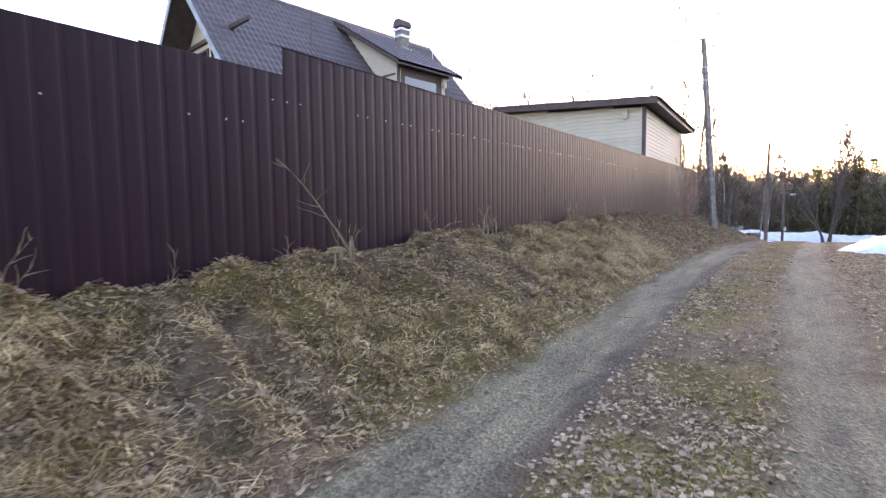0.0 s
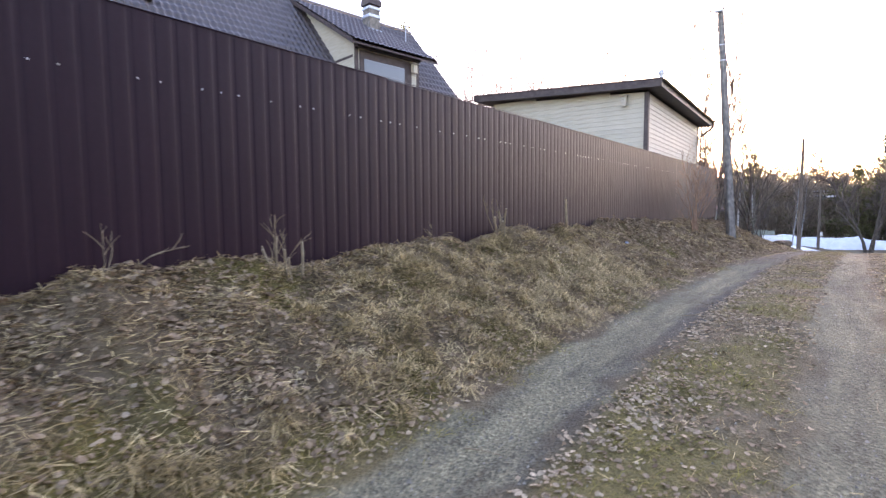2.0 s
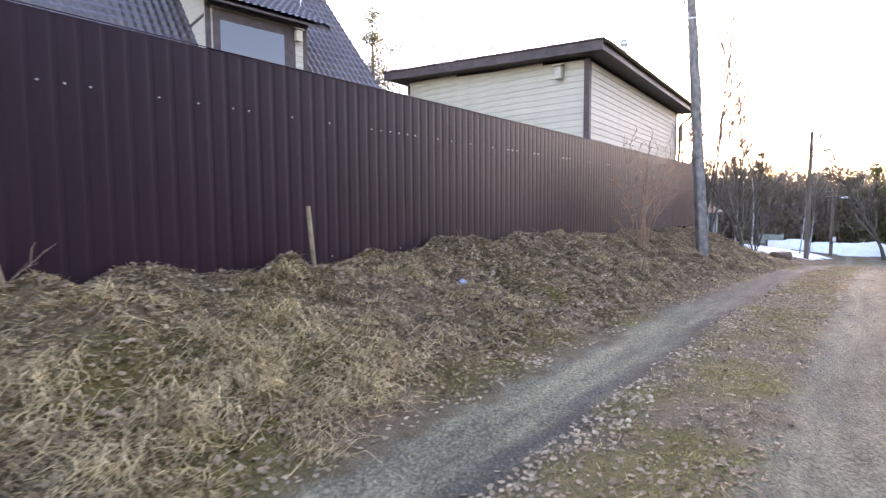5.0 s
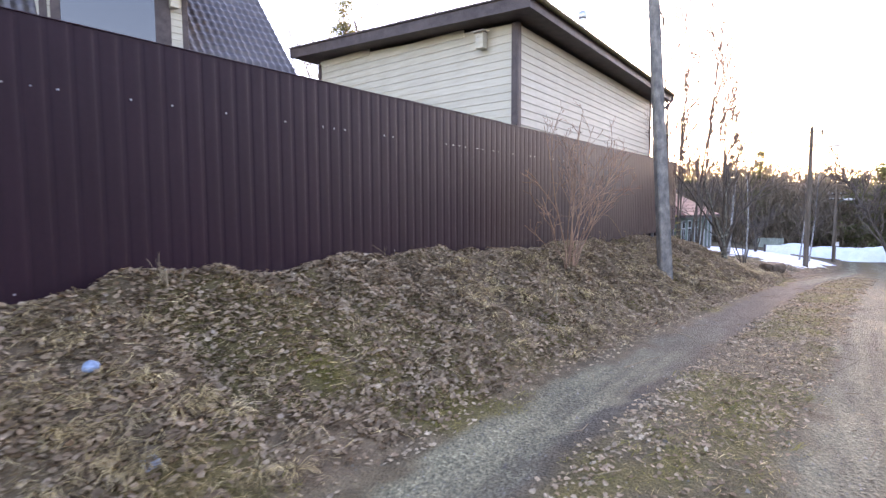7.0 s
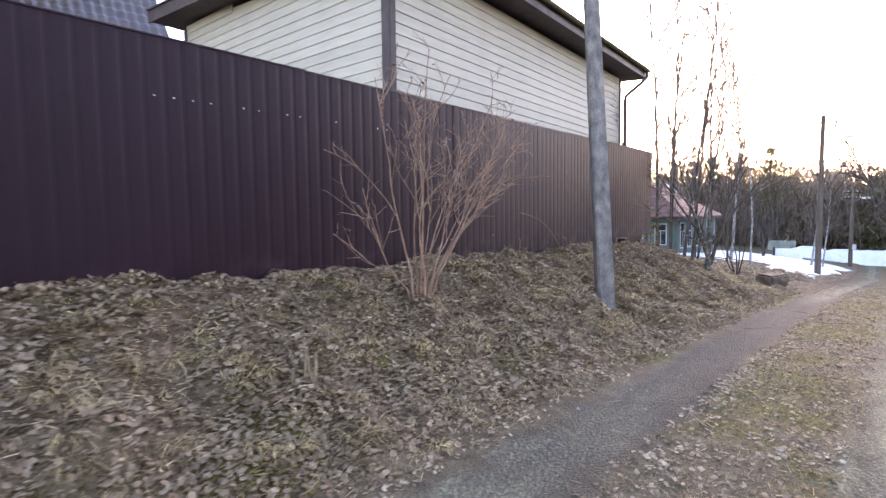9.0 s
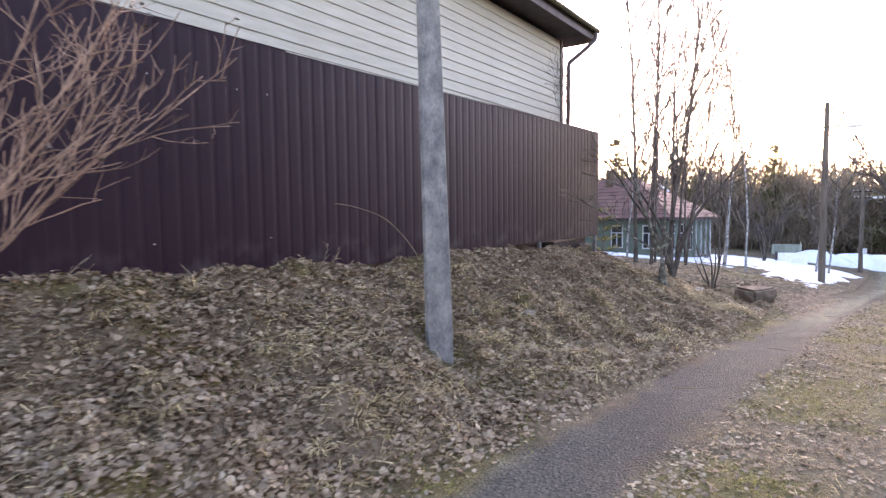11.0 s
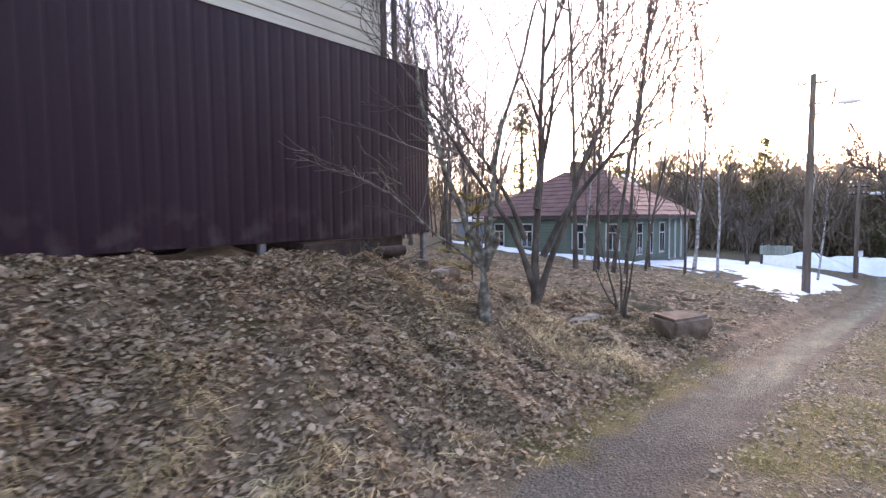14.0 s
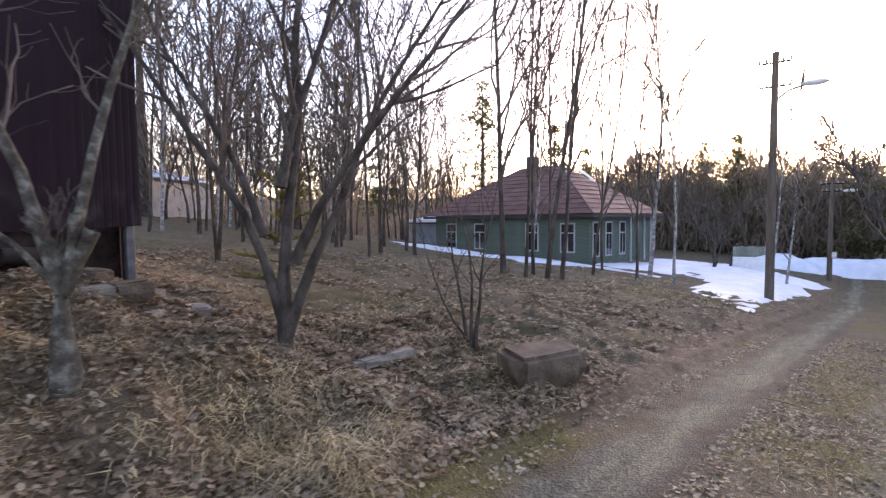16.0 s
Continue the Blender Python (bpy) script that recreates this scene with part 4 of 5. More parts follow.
def make_tree(name, loc, stems, label, category="tree", bark=None, twigmat=None, seed=1, limbs=9, limb_len=1.6, limb_lo=0.3, subs=5, twigs=4,
              angle=0.8, buds=0, group="", twig_r=0.004, limb_angle=None):
    """A bare tree: stems are (foot offset, direction, length, radius); limbs, side shoots and twigs follow."""
    rng = np.random.default_rng(seed)
    t = thing(name, loc, 0, label, category, group)
    trunk, crown, tips = [], [], []
    for foot, d, length, r in stems:
        s = grow(rng, foot, d, length, r, 10, 0.07, 0.03)
        pts, rad = s[0], s[1]
        rad[0] *= 1.25
        pts[0, 2] -= 0.12
        trunk.append((pts, np.maximum(rad - 0.13 * rad[0] * np.linspace(0, 1, len(rad)), 0.004), 8))
        for b in branch_out(rng, s, limbs, limb_lo, limb_len, 0.62, limb_angle or angle):
            crown.append((b[0], np.maximum(b[1], twig_r), 5))
            for c in branch_out(rng, b, subs, 0.25, limb_len * 0.5, 0.55, 0.75, 4):
                crown.append((c[0], np.maximum(c[1], twig_r * 0.75), 3))
                for w in branch_out(rng, c, twigs, 0.2, limb_len * 0.24, 0.6, 0.7, 2, 0.18):
                    crown.append((w[0], np.maximum(np.minimum(w[1], twig_r), twig_r * 0.5), 3))
                    tips.append(w[0][-1])
    tubes("trunk", trunk, bark or M_BARK, t)
    tubes("crown", crown, twigmat or M_TWIG, t, "bare twigs")
    if buds and tips:
        tips = np.array(tips)
        tips = tips[rng.random(len(tips)) < buds]
        V, F = scatter_leaves(rng, tips - np.array([0, 0, 0.02]), 0.028, 1.2)
        link_mesh("dry_leaves", raw_mesh("dry_leaves", V, F), M_TWIG, t, "few withered seeds and leaves")
    return t


def scatter_leaves(rng, P, size, tilt):
    """Folded oval leaves of two quads each, at the places P."""
    n = len(P)
    ang = rng.uniform(0, 2 * np.pi, n)
    L = size * rng.uniform(0.6, 1.35, n)
    W = L * rng.uniform(0.28, 0.45, n)
    u = np.stack([np.cos(ang), np.sin(ang), rng.normal(0, 0.28 * tilt, n)], -1)
    u /= np.linalg.norm(u, axis=1, keepdims=True)
    s = np.cross(np.stack([rng.normal(0, 0.3 * tilt, n), rng.normal(0, 0.3 * tilt, n), np.ones(n)], -1), u)
    s /= np.linalg.norm(s, axis=1, keepdims=True)
    nn = np.cross(u, s)
    fold, curl = rng.uniform(-0.1, 0.55, n)[:, None], rng.uniform(-0.1, 0.4, n)[:, None]
    L, W = L[:, None], W[:, None]
    mid = P + nn * 0.004
    v = [mid - u * L * 0.5 + nn * curl * L * 0.35, mid + u * L * 0.5 + nn * curl * L * 0.35]
    v += [mid - u * L * 0.2 + s * W + nn * fold * W, mid + u * L * 0.25 + s * W * 0.85 + nn * fold * W]
    v += [mid - u * L * 0.2 - s * W + nn * fold * W, mid + u * L * 0.25 - s * W * 0.85 + nn * fold * W]
    V = np.stack(v, 1).reshape(-1, 3)
    o_ = np.arange(n)[:, None] * 6
    F = np.concatenate([o_ + np.array([[0, 1, 3, 2]]), o_ + np.array([[0, 4, 5, 1]])])
    return V, F


def scatter_blades(rng, P, D, length, width, droop):
    """Bent grass blades of two quads each; D is each blade's level heading."""
    n = len(P)
    L = length * rng.uniform(0.5, 1.4, n)[:, None]
    side = np.stack([-D[:, 1], D[:, 0], np.zeros(n)], -1)
    W = width * rng.uniform(0.6, 1.3, n)[:, None]
    D3 = np.concatenate([D, np.zeros((n, 1))], 1)
    rise = rng.uniform(0.1, 0.8, n)[:, None]
    Z = np.array([[0, 0, 1.0]])
    p1 = P + D3 * L * 0.45 + Z * L * rise * 0.5
    p2 = p1 + D3 * L * 0.5 + Z * L * (rise * 0.3 - droop * rng.uniform(0.3, 1.0, n)[:, None] * 0.5)
    V = np.stack([P - side * W, P + side * W, p1 - side * W * 0.8, p1 + side * W * 0.8, p2 - side * W * 0.2, p2 + side * W * 0.2], 1).reshape(-1, 3)
    o_ = np.arange(n)[:, None] * 6
    return V, np.concatenate([o_ + np.array([[0, 1, 3, 2]]), o_ + np.array([[2, 3, 5, 4]])])


# the old cut willow at the fence's end
treeA = make_tree("willow", (-2.7, 29.08, float(ground(-2.7, 29.08))), [((0, 0, 0), (0.02, 0.0, 1), 0.6, 0.08)], "old lopped willow with lichen-covered bark and bent limbs", bark=M_LICHEN, seed=5, limbs=2, limb_len=0.5, limb_lo=0.8)
rng = np.random.default_rng(21)
big = []
small = []
for d, L, r in (((-0.42, -0.34, 1.0), 2.9, 0.036), ((-0.02, 0.04, 1.0), 3.3, 0.03), ((0.3, 0.4, 1.0), 0.34, 0.045), ((0.25, 0.05, 1.0), 0.4, 0.03), ((-0.2, -0.02, 1.0), 0.42, 0.028), ((-0.9, -0.2, 0.7), 1.7, 0.018)):
    b = grow(rng, (0, 0, 0.42), d, L, r, 9, 0.13, 0.05)
    if L < 0.6:
        big.append((b[0], np.full(len(b[1]), r * 0.85), 8))
        continue
    big.append((b[0], np.maximum(b[1], 0.010), 8))
    for c in branch_out(rng, b, 11, 0.25, 1.0, 0.5, 0.8, 6, 0.16, 0.0):
        small.append((c[0], np.maximum(c[1], 0.004), 4))
        for w in branch_out(rng, c, 5, 0.2, 0.4, 0.6, 0.7, 3, 0.18, 0.0):
            small.append((w[0], np.maximum(w[1], 0.0022), 3))
for b in big:
    tubes("limb", [b], M_LICHEN, treeA)
tagged(tubes("twig_spray", small, M_TWIG, treeA), kind="stuff")

make_tree("bird_cherry", (-2.94, 30.48, float(ground(-2.94, 30.48))),
          [((0, 0, 0), (0.0, 0.03, 1), 5.6, 0.052), ((0, 0, 0.3), (-0.4, -0.28, 1), 3.8, 0.04), ((0.01, 0.01, 0.22), (0.34, 0.26, 1), 4.4, 0.04), ((0.06, 0.05, 0.75), (0.72, 0.5, 1), 3.4, 0.036), ((-0.1, -0.08, 0.95), (-0.75, -0.3, 1), 3.0, 0.03), ((0.0, 0.0, 1.3), (-0.2, 0.35, 1), 3.4, 0.034)],
          "spreading bare tree with dark forked stems and withered seed heads", seed=9, limbs=12, limb_len=1.6, limb_lo=0.22, subs=6, twigs=4, buds=0.5, limb_angle=0.62)
make_tree("bare_shrub", (-2.67, 32.43, float(ground(-2.67, 32.43))),
          [((0, 0, 0), (-0.45, 0.1, 1), 1.7, 0.02), ((0.03, 0, 0), (-0.15, 0.2, 1), 1.8, 0.02), ((0.06, 0.03, 0), (0.3, -0.1, 1), 1.5, 0.022), ((0, 0.05, 0), (0.12, 0.3, 1), 1.9, 0.018), ((0.02, 0.02, 0), (-0.7, -0.3, 1), 1.3, 0.015)],
          "small bare multi-stemmed shrub", "shrub", seed=12, limbs=5, limb_len=0.5, subs=3, twigs=2, twig_r=0.003)
make_tree("fence_bush", (-3.42, 20.43, float(ground(-3.42, 20.43)) + 0.02),
          [((rng.normal(0, 0.05), rng.normal(0, 0.06), 0), (rng.uniform(-0.05, 0.3), 1.15 * k / 10 - 0.12 + rng.normal(0, 0.05), 1), rng.uniform(1.35, 2.05), rng.uniform(0.007, 0.013)) for k in range(13)] + [((0, -0.16, 0), (-0.05, -0.75, 0.8), 0.85, 0.008), ((0.02, -0.1, 0), (0.05, -0.2, 1), 1.5, 0.01)],
          "leafless reddish-brown bush with many slender stems", "bush", bark=M_BUSH, twigmat=M_BUSH, seed=14, limbs=5, limb_len=0.8, limb_lo=0.3, subs=2, twigs=2, angle=0.5, buds=0.4, twig_r=0.003)

# grove: named groups of slender trees
GROVE = [(-6.8, 39.9, 11.1, .12, .03), (-6.63, 41.2, 12.3, .07, 0), (-5.95, 40.7, 11.7, .10, .08), (-6.42, 40.4, 9.8, .055, .02), (-5.7, 41.1, 11.7, .09, .12), (-7.1, 43.2, 10.4, .06, .02),
         (-6.2, 44.5, 9.8, .05, .05), (-6.9, 47.2, 9.8, .05, -.03), (-5.05, 45.4, 7.8, .05, .03), (-10.14, 33.8, 6.8, .07, .15), (-10.3, 33.9, 7.2, .06, -.2), (-11.9, 39.9, 10.4, .08, 0)]
BIRCH = [(-5.24, 47.5, 9.5, .10, .06), (-4.22, 46.7, 8.5, .07, -.02), (-2.0, 52.5, 6.5, .07, .06), (-1.5, 53.2, 6.0, .05, .12), (-9.6, 46.8, 7.5, .06, 0)]
protos = {}


def slender(kind, x, y, h, r, lean, seed, label):
    bark, tw = (M_BIRCH, M_TWIG) if kind == "birch" else (M_BARK, M_TWIG)
    key = (kind, seed % 4)
    if key not in protos:
        protos[key] = make_tree(kind, spot(x, y), [((0, 0, 0), (0, 0, 1), 8.0, 0.06)], label, bark=bark, twigmat=tw, seed=40 + seed % 4 + (10 if kind == "birch" else 0),
                                limbs=20, limb_len=2.1, limb_lo=0.14, subs=3, twigs=2, angle=0.74, group="birch grove", twig_r=0.019)
        ob = protos[key]
    else:
        ob = copy_thing(protos[key], pose(*spot(x, y)))
    ob.matrix_basis = pose(*spot(x, y), -2, math.degrees(lean), seed * 77 % 360 if abs(lean) < 0.01 else 0) @ Matrix.Diagonal((min(max(r / 0.08, 0.8), 1.3), min(max(r / 0.08, 0.8), 1.3), h / 8.0, 1)) @ pose(0, 0, 0, 0, 0, seed * 77 % 360)
    tagged(ob, label)
    return ob


for k, (x, y, h, r, lean) in enumerate(GROVE):
    slender("slender_tree", x, y, 1.3 * h, max(0.85 * r, .045), lean, k, "slender bare tree with grey bark at the edge of the field")
for k, (x, y, h, r, lean) in enumerate(BIRCH):
    slender("birch", x, y, 1.25 * h, r, lean, k, "white-barked birch with bare drooping twigs")
rng = np.random.default_rng(77)
k = 0
while k < 84:
    x, y = rng.uniform(-30, -8), rng.uniform(33, 62)
    if -20.5 < x < -6 and 47.0 < y < 60 or x > -9.5 - 0.0 * y or (y > 46 and x > -19) or (x > -13 and y > 36) or (x > -15 and y < 38):
        continue
    kind = "birch" if rng.random() < 0.22 else "slender_tree"
    slender(kind, x, y, rng.uniform(8.5, 13), rng.uniform(.06, .11), rng.normal(0, 0.05), 100 + k, "slim white birch in the grove" if kind == "birch" else "slim bare tree in the grove")
    k += 1
slender("slender_tree", -19.9, 43.7, 14.0, .1, 0, 201, "tall bare tree rising behind the outbuilding")
slender("slender_tree", -18.6, 44.5, 12.5, .08, 0, 202, "tall bare tree rising behind the outbuilding")
make_tree("garden_sapling", spot(-6.05, 6.35), [((0, 0, 0), (-0.05, 0.05, 1), 3.4, 0.022)], "thin bent bare sapling behind the fence", "sapling", seed=71, limbs=4, limb_len=0.5, limb_lo=0.4, subs=2, twigs=1)
make_tree("orchard_tree", spot(-4.9, 57.5), [((0, 0, 0), (0.05, 0, 1), 3.6, 0.09), ((0, 0.1, 0.3), (-0.35, 0, 1), 3.0, 0.05), ((0.05, 0, 0.3), (0.4, 0.1, 1), 3.0, 0.05)],
          "round-crowned bare fruit tree standing in snow", seed=31, limbs=9, limb_len=1.5, limb_lo=0.2, subs=5, twigs=4, angle=0.6, twig_r=0.016)
make_tree("roadside_tree", spot(4.6, 73), [((0, 0, 0), (0.02, 0, 1), 10.5, 0.17), ((0.3, 0.3, 0), (0.25, 0.1, 1), 9, 0.13)],
          "tall bare tree at the end of the track", seed=37, limbs=16, limb_len=2.6, limb_lo=0.16, subs=6, twigs=5, angle=0.6, twig_r=0.045)
make_tree("roadside_tree", spot(3.3, 60.5), [((0, 0, 0), (0.05, 0, 1), 10, 0.16), ((-0.3, 0.2, 0), (-0.2, 0.1, 1), 8.5, 0.12)],
          "tall bare tree at the end of the track", seed=38, limbs=16, limb_len=2.5, limb_lo=0.16, subs=6, twigs=5, angle=0.6, twig_r=0.042)
make_tree("roadside_tree", spot(9.5, 60), [((0, 0, 0), (0.05, 0, 1), 7.5, 0.16), ((0.2, 0.3, 0), (0.3, 0.2, 1), 6.5, 0.12), ((-0.2, 0.2, 0), (-0.3, 0.2, 1), 6.0, 0.1)],
          "bare spreading roadside tree", seed=33, limbs=12, limb_len=2.4, limb_lo=0.25, subs=5, twigs=4, angle=0.7, twig_r=0.036)
make_tree("roadside_tree", spot(2.9, 14.6), [((0, 0, 0), (-0.1, -0.05, 1), 5.2, 0.1)],
          "bare tree whose limbs reach over the track", seed=35, limbs=10, limb_len=2.6, limb_lo=0.42, subs=5, twigs=3, angle=1.1, twig_r=0.005)


# ---- conifers ----
def pine_arrays(rng, h, spread, dens=1.0, bare=0.35, clump=0.15):
    """A conifer's needles: ragged boughs at uneven heights, each of many small tilted clumps."""
    P = []
    for b in range(int(34 * dens)):
        f = rng.random() ** 0.85
        z = h * (bare + (0.99 - bare) * f)
        w = spread * ((1 - f) ** 0.75 + 0.1) * rng.uniform(0.35, 1.15)
        a_ = rng.uniform(0, 2 * np.pi)
        m_ = int(10 + 16 * w)
        t = rng.uniform(0.1, 1, m_)
        wide = 0.3 * w + 0.1
        P.append(np.stack([np.cos(a_) * w * t + rng.normal(0, wide, m_), np.sin(a_) * w * t + rng.normal(0, wide, m_), z + 0.22 * w * t * rng.uniform(-0.6, 1) + rng.normal(0, 0.045 * h / 8 + 0.09 * w, m_)], -1))
    P = np.concatenate(P)
    P = np.repeat(P, 2, 0) + rng.normal(0, 0.05 * h / 8, (2 * len(P), 3))
    return scatter_leaves(rng, P, clump * min(h, 9) / 8, 2.4)


def conifer(x, y, h, spread, seed, label, name="pine", dens=1.0, bare=0.35, z=None):
    rng = np.random.default_rng(seed)
    t = thing(name, (x, y, float(ground(x, y)) if z is None else z), 0, label, "tree")
    tubes("trunk", [([(0, 0, -0.2), (0.03, 0, h * 0.5), (0, 0, h)], [0.02 * h + 0.01, 0.012 * h, 0.01], 8)], M_BARK, t)
    link_mesh("crown", raw_mesh("crown", *pine_arrays(rng, h, spread, dens, bare)), M_NEEDLE, t, "dark green needles")
    return t


sap = thing("pine_sapling", spot(-4.8, 31.75), 0, "young green pine sapling among the trees", "sapling")
rng = np.random.default_rng(50)
tubes("trunk", [([(0, 0, -0.1), (0.0, 0, 0.7), (0.02, 0, 1.55)], [0.014, 0.010, 0.004], 6)], M_BARK, sap)
bl = []
P, D = [], []
for z in (0.3, 0.52, 0.75, 0.98, 1.2, 1.4):
    for b in range(6):
        a_ = rng.uniform(0, 6.28)
        L = 0.36 * (1.65 - z) + 0.1
        q0 = np.array([0, 0, z])
        q1 = q0 + np.array([math.cos(a_) * L, math.sin(a_) * L, 0.12])
        bl.append(([q0, q1], [0.005, 0.003], 4))
        for _ in range(150):
            f_ = rng.uniform(0.2, 1.05)
            P.append(q0 + (q1 - q0) * f_)
            w = a_ + rng.normal(0, 0.9)
            D.append((math.cos(w), math.sin(w)))
for b in bl:
    tubes("branch", [b], M_BARK, sap)
link_mesh("needles", raw_mesh("needles", *scatter_blades(rng, np.array(P), np.array(D), 0.1, 0.0032, 0.3)), M_GREEN, sap, "green needles")

rng = np.random.default_rng(60)
for k, (x, y, h, s) in enumerate(((-6.6, 76, 10.2, 2.0), (-9.5, 78, 9.6, 2.0), (-16, 62, 9.0, 1.8), (-14.5, 64, 7.5, 1.7), (-19.5, 58, 11.5, 2.4), (-27, 48, 10.5, 2.3))):
    conifer(x, y, h, s, 61 + k, "pine standing above the woods" if h > 9.5 else "dark green conifer behind the cottage", dens=1.8, bare=0.15)
for k, (x, y, h, w) in enumerate(((3.0, 73.6, 8.6, 2.6), (4.9, 74.2, 9.4, 2.7), (1.4, 77.0, 8.2, 2.3), (6.6, 73.0, 9.2, 2.6))):
    conifer(x, y, h, w, 161 + k, "broad green pine at the end of the track", dens=2.2, bare=0.08)
conifer(-30.7, 40.6, 16.5, 2.3, 71, "tall pine behind the house", dens=1.6, bare=0.6)

# far woods: one mass of bare trees, unseen thicket included, and one of conifers
rng = np.random.default_rng(80)


def woods(rng, n, region):
    out = []
    while len(out) < n:
        x, y = region(rng)
        out.append((x, y, float(ground(x, y, False))))
    return out


def ring(rng):
    k = rng.random()
    if k < 0.5:
        return rng.uniform(-26, 16), 74 + 22 * rng.random() ** 1.3
    if k < 0.72:
        return rng.uniform(-75, 60), 76 + 36 * rng.random() ** 1.4
    if k < 0.94:
        return rng.uniform(-72, -28), rng.uniform(36, 90)
    return rng.uniform(24, 70), rng.uniform(0, 90)


# trees out of view right of the track, added for the fence to reflect
def unseen_thicket(rng):
    return 14 + 22 * rng.random() ** 1.3, rng.uniform(-30, 62)


proto_lines = []
for k in range(7):
    r2 = np.random.default_rng(90 + k)
    s = grow(r2, (0, 0, -0.3), (0, 0, 1), 1.0, 0.012, 6, 0.05, 0.05)
    lines = [(s[0], np.maximum(s[1], 0.003), 4)]
    for b in branch_out(r2, s, 13, 0.15, 0.36, 0.6, 0.6, 3):
        lines.append((b[0], np.maximum(b[1], 0.0022), 3))
    proto_lines.append(tube_arrays(lines))
Vs, Fs, off = [], [], 0
for k, (x, y, z) in enumerate(woods(rng, 620, ring) + woods(rng, 230, unseen_thicket)):
    V, F = proto_lines[k % 7]
    h = rng.uniform(6.2, 9.2)
    a_ = rng.uniform(0, 6.28)
    ca, sa = math.cos(a_), math.sin(a_)
    wv = V * np.array([h * 1.15, h * 1.15, h])
    Vs.append(np.stack([wv[:, 0] * ca - wv[:, 1] * sa + x, wv[:, 0] * sa + wv[:, 1] * ca + y, wv[:, 2] + z], -1))
    Fs.append(F + off)
    off += len(V)
    n = 280 if -30 < x < 18 and y > 70 else 220
    t = rng.random(n) ** 0.85
    rr = h * 0.24 * (1.1 - t) + 0.55
    C = np.stack([x + rng.normal(0, 1, n) * rr * 0.6, y + rng.normal(0, 1, n) * rr * 0.6, z + h * (0.03 + 0.97 * t)], -1)
    U = rng.normal(0, 0.5, (n, 3)) + np.array([0, 0, 0.8])
    S = rng.normal(0, 1, (n, 3))
    L = rng.uniform(0.3, 0.85, n)[:, None]
    V = np.stack([C - U * L * 0.5 - S * 0.03, C + U * L * 0.5 - S * 0.012, C + U * L * 0.5 + S * 0.012, C - U * L * 0.5 + S * 0.03], 1).reshape(-1, 3)
    Vs.append(V)
    Fs.append(np.arange(n * 4).reshape(-1, 4) + off)
    off += n * 4
far = link_mesh("far_woods", raw_mesh("far_woods", np.concatenate(Vs), np.concatenate(Fs)), M_FARTWIG)
tagged(far, "brown leafless woods beyond the snow, and an unseen thicket right of the track", "woods", kind="stuff")
Vs, Fs, off = [], [], 0
pro = [pine_arrays(np.random.default_rng(200 + k), 8.0, 1.7, 0.5, 0.08, 0.25) for k in range(5)]
for k, (x, y, z) in enumerate(woods(rng, 45, ring) + woods(rng, 26, lambda r: (r.uniform(-9, 18), r.uniform(76, 92)))):
    if -30 < x < -8 and y < 85 and k % 2:
        continue
    V, F = pro[k % 5]
    h = rng.uniform(6.0, 9.0) / 8.0
    Vs.append(V * h * np.array([rng.uniform(0.9, 1.4), rng.uniform(0.9, 1.4), 1]) + np.array([x, y, z]))
    Fs.append(F + off)
    off += len(V)
farp = link_mesh("far_conifers", raw_mesh("far_conifers", np.concatenate(Vs), np.concatenate(Fs)), M_NEEDLE)
tagged(farp, "dark green pines and spruces among the far woods", "woods", kind="stuff")


# ---- snow ----
def snow_patch(name, cx, cy, rx, ry, height, seed, label, n=46, rag=0.3, bumps=0.35, angle=0.0):
    """A rounded remnant of snow lying on the ground, with a ragged thin edge."""
    V, F = [], []
    ca, sa = math.cos(radians(angle)), math.sin(radians(angle))
    m_ = n // 2
    for i in range(m_ + 1):
        for j in range(n):
            t = j * 2 * math.pi / n
            rim = 1 + rag * float(value_noise(math.cos(t) * 2 + seed, math.sin(t) * 2, 0.8, seed)) + 0.5 * rag * float(value_noise(math.cos(t) * 6 + seed, math.sin(t) * 6, 0.8, seed + 1))
            k = i / m_
            lx, ly = rx * rim * k * math.cos(t), ry * rim * k * math.sin(t)
            x, y = cx + lx * ca - ly * sa, cy + lx * sa + ly * ca
            prof = (1 - k ** 3)
            hgt = height * prof * (1 + bumps * float(value_noise(x, y, 0.9 + height, seed + 2)) + 0.5 * bumps * float(value_noise(x, y, 0.35 + height * 0.4, seed + 3)))
            V.append((x, y, float(ground(x, y, False)) + hgt + 0.03 - 0.06 * k ** 6))
    for i in range(m_):
        for j in range(n):
            a_, b_ = i * n + j, i * n + (j + 1) % n
            F.append((a_, b_, b_ + n, a_ + n))
    ob = link_mesh(name, raw_mesh(name, V, F), M_SNOW, smooth=True)
    return tagged(ob, label, "snow")


snow_patch("snow_field", -2.5, 51.5, 1.7, 7.6, 0.08, 2, "thin sheet of melting snow across the meadow", 80, 0.25, 0.6, 3)
snow_patch("snow_field", -5.2, 58.0, 4.2, 6.5, 0.10, 12, "melting snow round the fruit tree", 80, 0.25, 0.6)
snow_patch("snow_field", -7.0, 51.2, 2.6, 2.3, 0.08, 3, "melting snow along the cottage wall", 60, 0.3, 0.5)
snow_patch("snow_field", -12.6, 48.3, 6.6, 1.05, 0.1, 4, "strip of snow left in the shade of the cottage", 60, 0.3, 0.5, -4)
snow_patch("snow_mound", 1.9, 69.5, 4.3, 2.2, 0.95, 5, "ploughed heap of snow at the track's end", 60, 0.25, 0.4)
snow_patch("snow_mound", 5.8, 70.5, 3.2, 2.0, 0.75, 6, "ploughed heap of snow at the track's end", 50, 0.25, 0.4)
